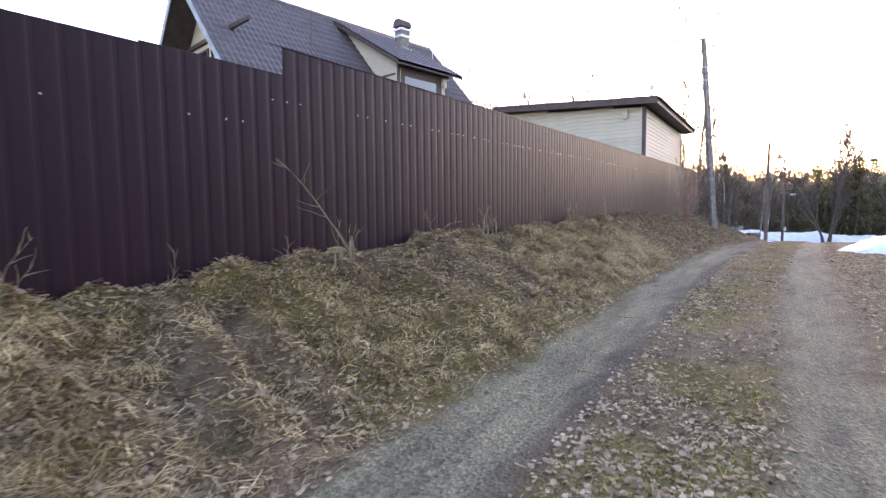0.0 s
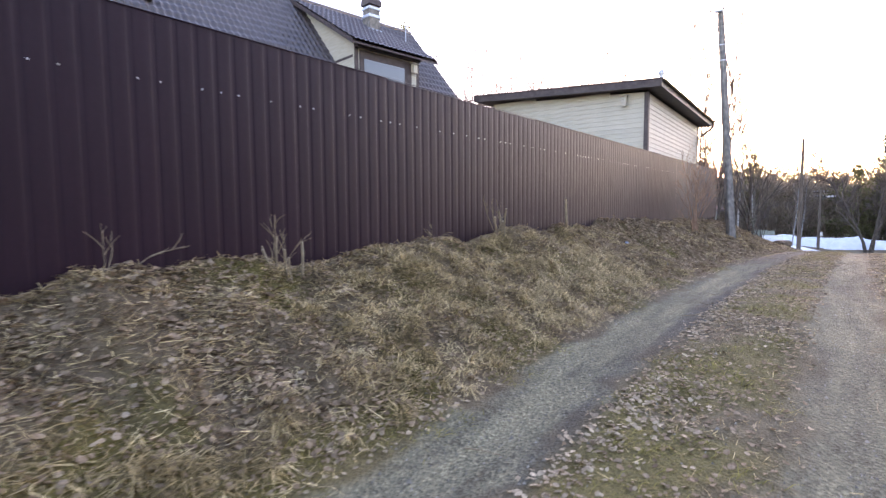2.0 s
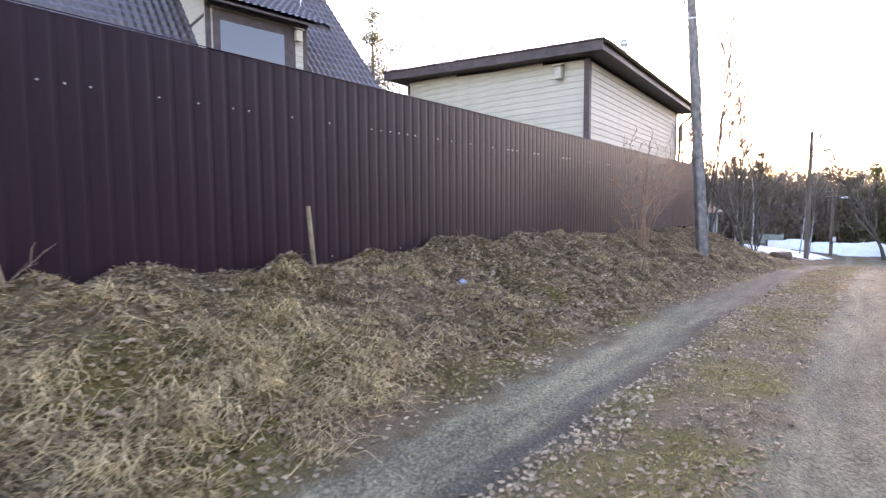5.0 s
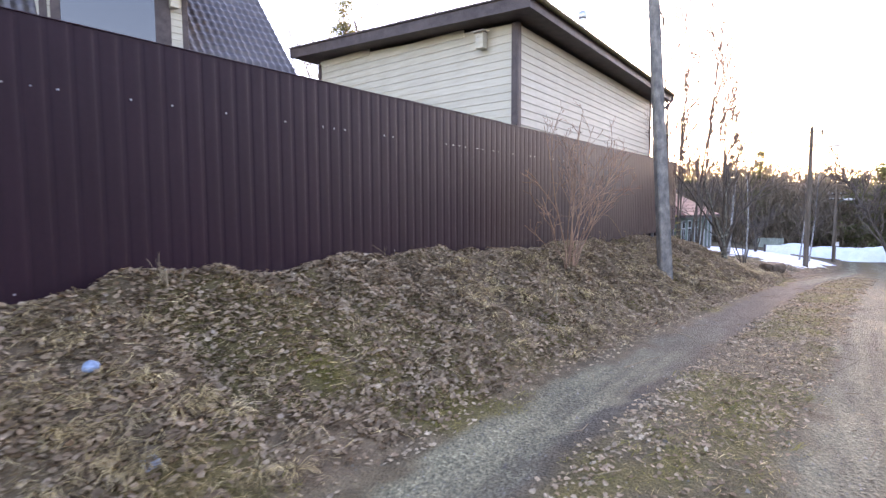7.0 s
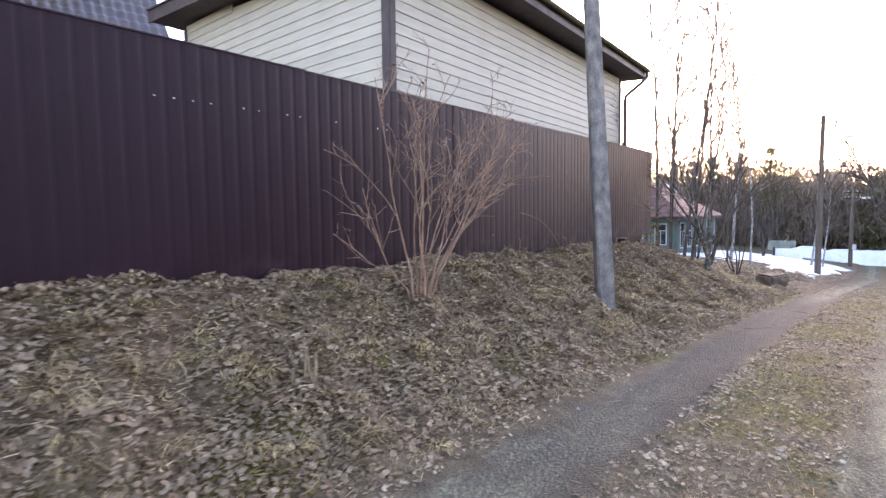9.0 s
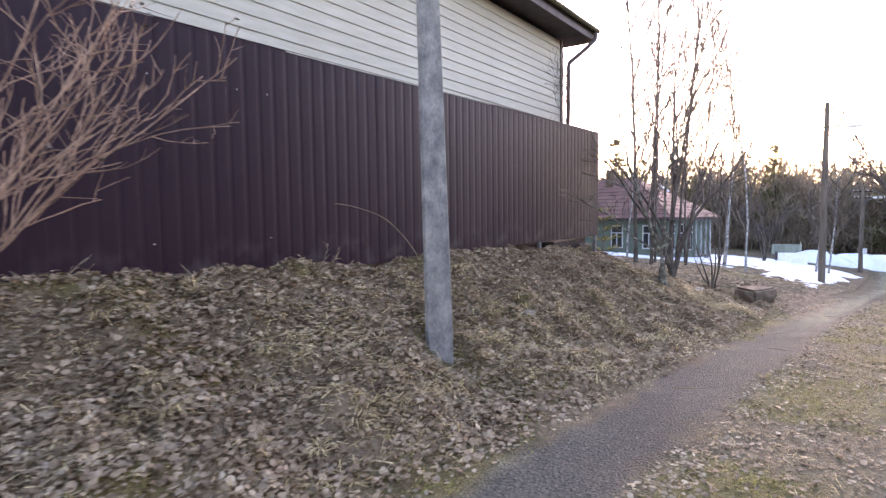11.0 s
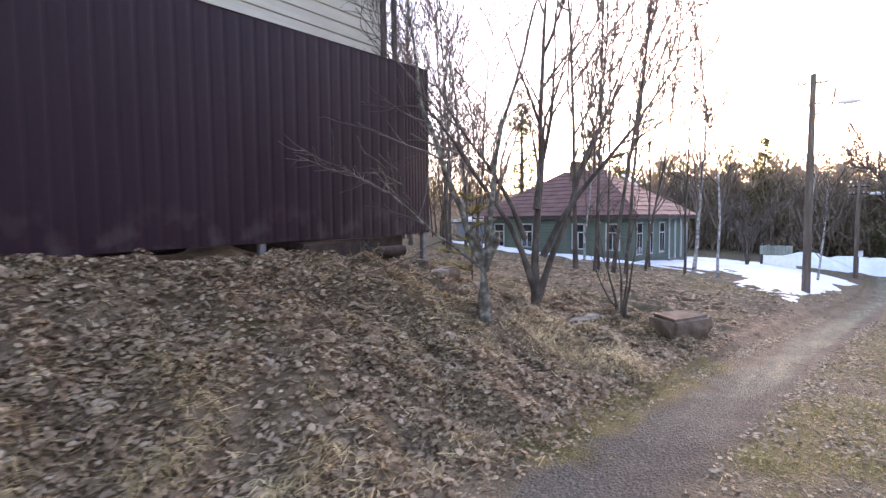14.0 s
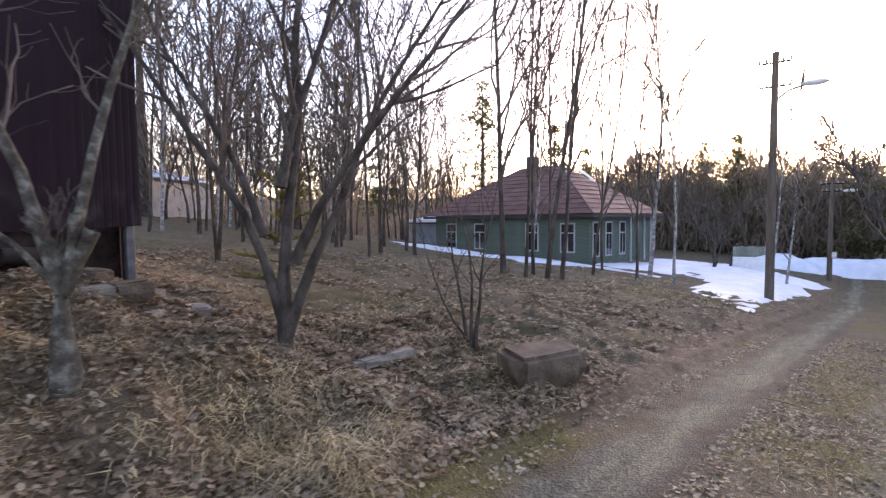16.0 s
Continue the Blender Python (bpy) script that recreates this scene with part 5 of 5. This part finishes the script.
snow_patch("snow_mound", -2.4, 68.0, 2.4, 2.0, 0.6, 7, "low ploughed heap of snow by the lamp pole", 50, 0.25, 0.4)
snow_patch("snow_mound", 2.15, 18.2, 1.25, 2.9, 0.38, 8, "dirty snow heap on the verge of the track", 60, 0.3, 0.45)


# ---- stones ----
def stone(name, loc, size, seed, label, material, rz=0.0, flat=0.8, category="stone"):
    bm = bmesh.new()
    bmesh.ops.create_cube(bm, size=2)
    bmesh.ops.bevel(bm, geom=bm.edges[:], offset=0.22, segments=2, affect="EDGES")
    bmesh.ops.subdivide_edges(bm, edges=bm.edges[:], cuts=1, use_grid_fill=True)
    for v in bm.verts:
        n_ = noise.noise(v.co * 0.9 + Vector((seed * 3.1, seed, 0))) * 0.15 + noise.noise(v.co * 2.6 + Vector((seed, 7, 1))) * 0.09 + noise.noise(v.co * 6 + Vector((seed, 3, 5))) * 0.03
        v.co *= 1 + n_
        v.co.x, v.co.y, v.co.z = v.co.x * size[0] / 2, v.co.y * size[1] / 2, v.co.z * size[2] / 2
    ob = part(name, bm, material)
    ob.matrix_world = pose(loc[0], loc[1], loc[2] + size[2] * 0.5 * flat, 2, -3, rz)
    return tagged(ob, label, category)


stone("boulder", (-1.84, 32.34, float(ground(-1.84, 32.34)) - 0.07), (0.66, 0.5, 0.33), 4, "angular brown granite boulder beside the track", M_ROCK, 58)
# stone shape standing in for a low patch of tan sand
stone("flat_stone", (-2.75, 31.3, float(ground(-2.75, 31.3)) - 0.06), (0.22, 0.6, 0.07), 5, "low patch of tan sand half sunk in leaves", M_PALEROCK, -12)
for k, (x, y, s, m_) in enumerate(((-3.72, 29.72, .42, M_ROCK), (-3.98, 29.95, .3, M_PALEROCK), (-3.62, 29.5, .26, M_PALEROCK), (-3.5, 29.8, .22, M_PALEROCK), (-3.62, 30.15, .34, M_PALEROCK), (-3.95, 29.6, .28, M_ROCK), (-4.05, 29.3, .25, M_PALEROCK), (-3.8, 30.3, .2, M_ROCK), (-3.35, 30.1, .18, M_PALEROCK))):
    tagged(stone("fieldstone", (x, y, float(ground(x, y)) - 0.06), (s * 0.78, s * 0.62, s * 0.4), 11 + k, "grey fieldstone in a heap under the fence's end", m_, 40 * k), group="stone heap")
stone("pale_stone", (-2.77, 24.85, float(ground(-2.77, 24.85)) - 0.02), (0.11, 0.1, 0.08), 8, "pale stone lying among dry leaves", M_PALEROCK, 30)

# dark block standing for the dark gap under the fence's end, and a pipe
beam = part("sleeper", box(-0.14, 0.12, -0.75, 0.75, -0.02, 0.24, 0.02), M_RUST_GAP)
beam.matrix_world = pose(-4.36, 28.9, 1.12, 2, 0, 4)
tagged(beam, "dark block standing for the gap under the fence's end", "timber")
tp = tubes("iron_pipe", [([(0, -0.2, 0), (0, 0.2, 0)], [0.06, 0.06], 12), ([(0, 0.19, 0), (0, 0.21, 0)], [0.066, 0.066], 12)], M_RUST_GAP)
tp.location = (-4.22, 29.35, 1.2)
tagged(tp, "short dark iron pipe under the fence", "pipe")

# ---- stakes, stumps, stalks ----
stake = thing("stake", (-4.0, 12.83, float(ground(-4.0, 12.83))), 0, "grey wooden stake by the fence", "stake")
tubes("shaft", [([(0.0, 0.02, -0.15), (0.0, -0.02, 0.25), (-0.005, -0.045, 0.56)], [0.021, 0.02, 0.018], 8)], M_STALK, stake)


def cut_clump(loc, seed, label, n=6, h=0.32):
    rng = np.random.default_rng(seed)
    c = thing("cut_bush", loc, 0, label, "stump")
    st, tops_, thin = [], [], []
    for k in range(n):
        foot = np.array([rng.normal(0, 0.05), rng.normal(0, 0.09), -0.08])
        d = np.array([rng.normal(0, 0.12), rng.normal(0.05, 0.25), 1])
        s = grow(rng, foot, d, h * rng.uniform(0.6, 1.3), rng.uniform(0.005, 0.012), 4, 0.06)
        r = np.full(5, s[1][0])
        st.append((s[0], r, 7))
        tops_.append(([s[0][-1], s[0][-1] + s[2] * 0.004], [r[0] * 0.95, r[0] * 0.9], 7))
        if k % 2:
            t = grow(rng, foot, d + rng.normal(0, 0.2, 3), h * rng.uniform(1.2, 2.0), 0.005, 6, 0.1)
            thin.append((t[0], np.maximum(t[1], 0.002), 4))
            for b in branch_out(rng, t, 4, 0.4, 0.2, 0.6, 0.6, 3):
                thin.append((b[0], np.maximum(b[1], 0.0015), 3))
    for body, top in zip(st, tops_):
        sb = tubes("stub", [body], M_STALK, c)
        tubes("cut_face", [top], M_CUTWOOD, sb, "pale sawn end")
    tubes("shoot", thin, M_STALK, c)
    return c


cut_clump(spot(-3.98, 10.66), 1, "sawn-off grey bush stubs with thin shoots", 9, 0.34)
cut_clump(spot(-3.97, 7.33), 2, "sawn-off grey bush stubs with thin shoots", 8, 0.3)
cut_clump(spot(-3.92, 4.75), 3, "broken grey bush stubs with bent shoots", 6, 0.26)
cut_clump(spot(-3.9, 15.0), 4, "sawn-off grey bush stub", 3, 0.2)
cut_clump(spot(-2.9, 18.74), 5, "dark broken twigs sticking out of the bank", 4, 0.3)
rng = np.random.default_rng(99)
for k, (x, y, ln) in enumerate(((-3.9, 4.1, 0.3), (-3.95, 2.4, 0.5), (-3.98, 24.9, 0.3), (-4.0, 23.3, 0.3), (-4.0, 6.2, 0.5), (-3.95, 13.9, 0.3), (-4.0, 17.2, 0.3), (-4.0, 22.1, 0.35), (-3.95, 28.6, 0.4), (-3.9, 28.9, 0.35), (-3.9, 1.2, 0.6), (-3.95, 3.2, 0.4), (-3.95, 21.2, 0.3), (-4.0, 9.3, 0.3))):
    lines = []
    for m_ in range(3):
        s = grow(rng, (0, rng.normal(0, 0.04), -0.05), (rng.normal(0.05, 0.15), rng.normal(0, 0.6), 1), ln * rng.uniform(0.6, 1.1), 0.004, 9, 0.16, -0.05)
        lines.append((s[0], np.maximum(s[1], 0.002), 4))
        for b in branch_out(rng, s, 4, 0.35, ln * 0.35, 0.6, 0.7, 4, 0.16, -0.02):
            lines.append((b[0], np.maximum(b[1], 0.0016), 3))
    ob = tubes("dry_stalk", lines, M_STALK)
    ob.location = spot(x, y)
    tagged(ob, "thin dry plant stalks bending against the fence", "dry plant", "dry stalks")

# single bent branches against the fence
for (x, y), d, ln, r, up in (((-3.93, 4.85), (0.02, -0.62, 1.0), 1.15, 0.009, -0.03), ((-4.0, 24.55), (0.0, -0.55, 1.0), 1.35, 0.006, -0.13)):
    s = grow(rng, (0, 0, -0.04), d, ln, r, 11, 0.05, up)
    lines = [(s[0], np.maximum(s[1], 0.0025), 6)]
    if r > 0.007:
        for b in branch_out(rng, s, 7, 0.35, 0.34, 0.6, 0.9, 5, 0.12, 0.02):
            lines.append((b[0], np.maximum(b[1], 0.0018), 4))
    ob = tubes("bent_branch", lines, M_STALK)
    ob.location = spot(x, y)
    tagged(ob, "thin grey bent branch leaning along the fence", "branch")

# pale board fence by the woods
gf = thing("garden_fence", (-5.1, 71.5, float(ground(-5.1, 71.5, False))), 4, "short pale grey-green board fence at the edge of the woods", "fence")
for k in range(9):
    part("board", box(-1.05 + k * 0.235, -0.83 + k * 0.235, -0.012, 0.012, 0.04, 0.92 + 0.02 * (k % 3), 0.004), M_PALEBOARD, gf)
for k in (-0.95, 0.95):
    part("post", box(k - 0.04, k + 0.04, 0.014, 0.09, -0.3, 0.98, 0.006), M_POLEWOOD, gf, "dark wooden post")
for z in (0.2, 0.72):
    part("rail", box(-1.05, 1.05, 0.014, 0.05, z, z + 0.07, 0.004), M_POLEWOOD, gf)

# litter
bm = bmesh.new()
bmesh.ops.create_icosphere(bm, subdivisions=3, radius=0.038)
for v in bm.verts:
    v.co *= 1 + 0.5 * noise.noise(v.co * 25)
    v.co.z *= 0.8
ob = part("plastic_bag", bm, M_BLUE, smooth=True)
ob.location = (-3.46, 14.3, float(ground(-3.46, 14.3)) + 0.035)
tagged(ob, "crumpled pale blue plastic bag on the bank", "litter")
for k, (x, y) in enumerate(((-2.8, 14.31),)):
    bm = bmesh.new()
    bmesh.ops.create_grid(bm, x_segments=6, y_segments=5, size=0.034)
    for v in bm.verts:
        v.co.z = 0.03 * noise.noise(v.co * 30 + Vector((k * 5, 0, 0)))
        v.co.x *= 1.2
    bm.normal_update()
    bmesh.ops.solidify(bm, geom=bm.faces[:], thickness=0.002)
    ob = part("paper_scrap", bm, M_PAPER, smooth=True)
    ob.matrix_world = pose(x, y, float(ground(x, y)) + 0.03, 12, 20, 50 * k)
    tagged(ob, "crumpled white scrap of litter on the bank", "litter", "litter")


# ---- leaf litter, dead grass and gravel: too many to count ----
def pick(rng, n, x0, x1, y0, y1, mask):
    x, y = rng.uniform(x0, x1, n), rng.uniform(y0, y1, n)
    keep = rng.random(n) < mask(x, y)
    x, y = x[keep], y[keep]
    return np.stack([x, y, ground(x, y)], -1)


def bank_mask(x, y):
    f = along(FOOT, y)
    return smooth(-0.15, 0.35, f - x) * (x > -4.16 - smooth(29.8, 30.6, y) * 30)


rng = np.random.default_rng(500)
P = pick(rng, 420000, -4.2, -1.0, -1.0, 33.5, lambda x, y: bank_mask(x, y) * (0.5 + 0.5 * smooth(9, 17, y)) * (0.62 + 0.38 * value_noise(x, y, 0.6, 30)))
P[:, 2] += rng.uniform(0.0, 0.03, len(P))
late = P[:, 1] > 14 + 2 * value_noise(P[:, 0], P[:, 1], 0.8, 34)
ob = link_mesh("small_leaf_litter", raw_mesh("small_leaf_litter", *scatter_leaves(rng, P[~late], 0.036, 1.3)), M_LEAF)
tagged(ob, "small brown dead leaves caught in the dry grass", "dead leaves", kind="stuff")
ob = link_mesh("leaf_litter", raw_mesh("leaf_litter", *scatter_leaves(rng, P[late], 0.04, 1.35)), M_LEAF)
tagged(ob, "thick layer of curled brown dead leaves on the bank", "dead leaves", kind="stuff")
P = pick(rng, 90000, -13.0, 0.2, 30.0, 48.0, lambda x, y: smooth(0.0, 0.6, along(FOOT, y) - x) * (0.45 + 0.55 * value_noise(x, y, 1.1, 31)) * smooth(50, 34, y))
ob = link_mesh("field_leaves", raw_mesh("field_leaves", *scatter_leaves(rng, P, 0.075, 0.8)), M_LEAF)
tagged(ob, "scattered brown dead leaves on the meadow", "dead leaves", kind="stuff")


def strip_mask(x, y):
    c = along(RUT, y)
    mid = smooth(0.55, 0.35, np.abs(x - c - 0.88))
    side = smooth(0.0, 0.3, x - c - 1.85)
    rag = 0.35 + 0.65 * smooth(-0.2, 0.5, value_noise(x, y, 0.7, 33))
    return np.clip(mid + side, 0, 1) * rag


P = pick(rng, 120000, -2.2, 2.6, -0.5, 40, strip_mask)
ob = link_mesh("brown_track_leaves", raw_mesh("brown_track_leaves", *scatter_leaves(rng, P, 0.033, 0.9)), M_LEAF)
tagged(ob, "small brown leaf scraps on the strip between the ruts", "dead leaves", kind="stuff")


def edge_mask(x, y):
    d = x - along(RUT, y)
    edge = smooth(0.3, 0.42, d) * smooth(0.72, 0.5, d) + 0.6 * smooth(-0.3, -0.36, d) * smooth(-0.6, -0.45, d)
    return np.clip(0.30 * strip_mask(x, y) * smooth(-0.1, 0.5, value_noise(x, y, 0.5, 35)) * 2 + edge * (0.3 + 0.7 * smooth(-0.3, 0.4, value_noise(x, y, 0.6, 36))), 0, 1)


P = pick(rng, 170000, -2.8, 2.6, -0.5, 40, edge_mask)
ob = link_mesh("track_leaves", raw_mesh("track_leaves", *scatter_leaves(rng, P, 0.034, 0.9)), M_TRACKLEAF)
tagged(ob, "bleached dead leaves on the strip between the ruts", "dead leaves", kind="stuff")
P = pick(rng, 6000, -4.1, -1.2, 0, 33, lambda x, y: bank_mask(x, y) * 0.5 * (0.35 + 0.65 * smooth(8, 15, y)))
P[:, 2] += 0.02
ob = link_mesh("pale_bank_leaves", raw_mesh("pale_bank_leaves", *scatter_leaves(rng, P, 0.034, 1.3)), M_PALE_LEAF)
tagged(ob, "pale dead leaves strewn over the bank", "dead leaves", kind="stuff")


def tussocks(rng, count, per, x0, x1, y0, y1, mask, spread):
    C = pick(rng, count, x0, x1, y0, y1, mask)
    P = np.repeat(C, per, 0)
    P[:, :2] += rng.normal(0, spread, (len(P), 2))
    P[:, 2] = ground(P[:, 0], P[:, 1])
    a_ = np.repeat(rng.uniform(-1.4, 1.4, len(C)), per) + rng.normal(0, 0.8, len(P))
    return P, np.stack([np.cos(a_), np.sin(a_)], -1)


P, D = tussocks(rng, 2600, 34, -3.94, -1.6, -1.0, 33, lambda x, y: bank_mask(x, y) * (0.25 + 0.75 * smooth(16, 9, y)) * (0.12 + 0.88 * smooth(-0.3, 0.35, value_noise(x, y, 0.8, 40))), 0.11)
keep = (P[:, 0] < along(FOOT, P[:, 1]) + 0.1) & (P[:, 0] > -4.17)
ob = link_mesh("dead_grass", raw_mesh("dead_grass", *scatter_blades(rng, P[keep], D[keep], 0.115, 0.0018, 0.95)), M_GRASS)
tagged(ob, "matted straw-coloured dead grass on the bank", "grass", kind="stuff")
# hummocks: blades spilling from a crown and hanging down the slope
C = pick(rng, 3400, -3.9, -1.9, -1.0, 27, lambda x, y: bank_mask(x, y) * (0.18 + 0.82 * smooth(17, 10, y)) * smooth(-0.5, 0.3, value_noise(x, y, 1.1, 47)))
per = 44
P = np.repeat(C, per, 0)
a_ = rng.uniform(0, 2 * np.pi, len(P))
size = np.repeat(rng.uniform(0.6, 1.5, len(C)), per)
P[:, 0] += np.cos(a_) * 0.03 * size
P[:, 1] += np.sin(a_) * 0.03 * size
P[:, 2] += rng.uniform(0.01, 0.055, len(P)) * size
D = np.stack([np.cos(a_) + 0.55, np.sin(a_)], -1)
D /= np.linalg.norm(D, axis=1, keepdims=True)
ob = link_mesh("grass_hummocks", raw_mesh("grass_hummocks", *scatter_blades(rng, P, D, 0.105, 0.0026, 1.15)), M_THATCH)
tagged(ob, "tufted hummocks of withered grass on the bank", "grass", kind="stuff")
# flat thatch: short straws lying in all directions
P = pick(rng, 330000, -4.15, -1.2, -0.8, 32.5, lambda x, y: bank_mask(x, y) * np.maximum(smooth(18, 10, y), 0.12 + 0.5 * smooth(0.0, 0.5, value_noise(x, y, 0.9, 41))) * (0.42 + 0.58 * smooth(-0.25, 0.3, value_noise(x, y, 0.33, 45) + 0.5 * value_noise(x, y, 0.14, 46))))
n = len(P)
a_ = rng.uniform(0, 2 * np.pi, n)
U = np.stack([np.cos(a_), np.sin(a_), rng.normal(0, 0.25, n)], -1)
S = np.stack([-np.sin(a_), np.cos(a_), rng.normal(0, 0.4, n)], -1)
L, W = rng.uniform(0.02, 0.06, n)[:, None], rng.uniform(0.001, 0.003, n)[:, None]
C = P + np.array([0, 0, 1]) * rng.uniform(0.004, 0.035, n)[:, None]
V = np.stack([C - U * L - S * W, C + U * L - S * W * 0.6, C + U * L + S * W * 0.6, C - U * L + S * W], 1).reshape(-1, 3)
ob = link_mesh("thatch", raw_mesh("thatch", V, np.arange(n * 4).reshape(-1, 4)), M_THATCH)
tagged(ob, "matted layer of short brown straw on the bank", "dead grass", kind="stuff")
# short straw and moss fibres on the strip between the ruts
P = pick(rng, 150000, -2.0, 2.4, -0.5, 38, lambda x, y: strip_mask(x, y) * 0.9 + 0.03 * (1 - zone_rut(x, y)))
n = len(P)
a_ = rng.uniform(0, 2 * np.pi, n)
U = np.stack([np.cos(a_), np.sin(a_), rng.normal(0, 0.35, n)], -1)
S = np.stack([-np.sin(a_), np.cos(a_), rng.normal(0, 0.4, n)], -1)
L, W = rng.uniform(0.01, 0.035, n)[:, None], rng.uniform(0.001, 0.0022, n)[:, None]
C = P + np.array([0, 0, 1]) * rng.uniform(0.002, 0.014, n)[:, None]
V = np.stack([C - U * L - S * W, C + U * L - S * W * 0.6, C + U * L + S * W * 0.6, C - U * L + S * W], 1).reshape(-1, 3)
green = rng.random(n) < 0.75 * zone_moss(P[:, 0], P[:, 1])
for which, m_, nm, lb in ((green, M_GREEN, "strip_moss", "olive moss and short grass between the ruts"), (~green, M_THATCH, "strip_straw", "short trodden straw between the ruts")):
    Vp = V.reshape(-1, 4, 3)[which].reshape(-1, 3)
    ob = link_mesh(nm, raw_mesh(nm, Vp, np.arange(len(Vp)).reshape(-1, 4)), m_)
    tagged(ob, lb, "grass", kind="stuff")
P, D = tussocks(rng, 5000, 46, -3.6, -1.4, 8, 34, lambda x, y: np.exp(-((y - 11.5) / 1.3) ** 2 - ((x + 3.15) / 0.35) ** 2) + np.exp(-((y - 29.95) / 0.35) ** 2 - ((x + 2.2) / 0.38) ** 2), 0.07)
ob = link_mesh("straw_tufts", raw_mesh("straw_tufts", *scatter_blades(rng, P, D, 0.2, 0.0028, 1.0)), M_GRASS)
tagged(ob, "long pale straw tufts hanging over the bank", "grass", kind="stuff")
P, D = tussocks(rng, 8200, 24, -3.95, 0.4, -1.0, 34, lambda x, y: zone_moss(x, y) * np.where(x > along(FOOT, y) + 0.15, 0.5, 1.0), 0.06)
ob = link_mesh("green_grass", raw_mesh("green_grass", *scatter_blades(rng, P, D, 0.075, 0.0022, 0.6)), M_GREEN)
tagged(ob, "patches of dull green moss and new grass", "grass", kind="stuff")
P, D = tussocks(rng, 3000, 14, -12, 0, 30, 50, lambda x, y: smooth(0.0, 0.5, along(FOOT, y) - x) * smooth(-0.2, 0.5, value_noise(x, y, 1.5, 44)), 0.12)
ob = link_mesh("meadow_grass", raw_mesh("meadow_grass", *scatter_blades(rng, P, D, 0.12, 0.003, 0.9)), M_GRASS)
tagged(ob, "flattened dry meadow grass", "grass", kind="stuff")

P = pick(rng, 40000, -2.8, 1.2, -0.5, 34, lambda x, y: (zone_rut(x, y) * 0.8 + 0.1) * (1 - 0.75 * smooth(15, 22, y) * smooth(32, 28, y)))
n = len(P)
s = rng.uniform(0.004, 0.013, n) * np.where(rng.random(n) < 0.04, 2.0, 1.0)
base = np.array([(1, 0, -.3), (-.5, .87, -.3), (-.5, -.87, -.3), (0, 0, .8)])
V = (P[:, None] + base[None] * s[:, None, None] * rng.uniform(0.7, 1.3, (n, 4, 1))).reshape(-1, 3)
o_ = np.arange(n)[:, None] * 4
F = np.concatenate([o_ + np.array([[0, 1, 3]]), o_ + np.array([[1, 2, 3]]), o_ + np.array([[2, 0, 3]])])
ob = link_mesh("gravel", raw_mesh("gravel", V, F), mat("crushed_stone", [(0.12, 0.112, 0.092), (0.245, 0.232, 0.195)], 9, 0.85, 0.0, 60, island=0.5))
tagged(ob, "loose grey crushed stone in the wheel ruts", "gravel", kind="stuff")
lines = []
P = pick(rng, 420, -4.0, 1.6, 0, 40, lambda x, y: np.ones_like(x) * 0.9)
for p in P:
    a_ = rng.uniform(0, 6.28)
    s = grow(rng, p + np.array([0, 0, 0.015]), (math.cos(a_), math.sin(a_), 0.05), rng.uniform(0.12, 0.5), rng.uniform(0.002, 0.0045), 4, 0.15, 0.0)
    lines.append((s[0], np.maximum(s[1], 0.0012), 4))
ob = tubes("fallen_twigs", lines, M_STALK)
tagged(ob, "thin fallen twigs on bank and track", "twigs", kind="stuff")
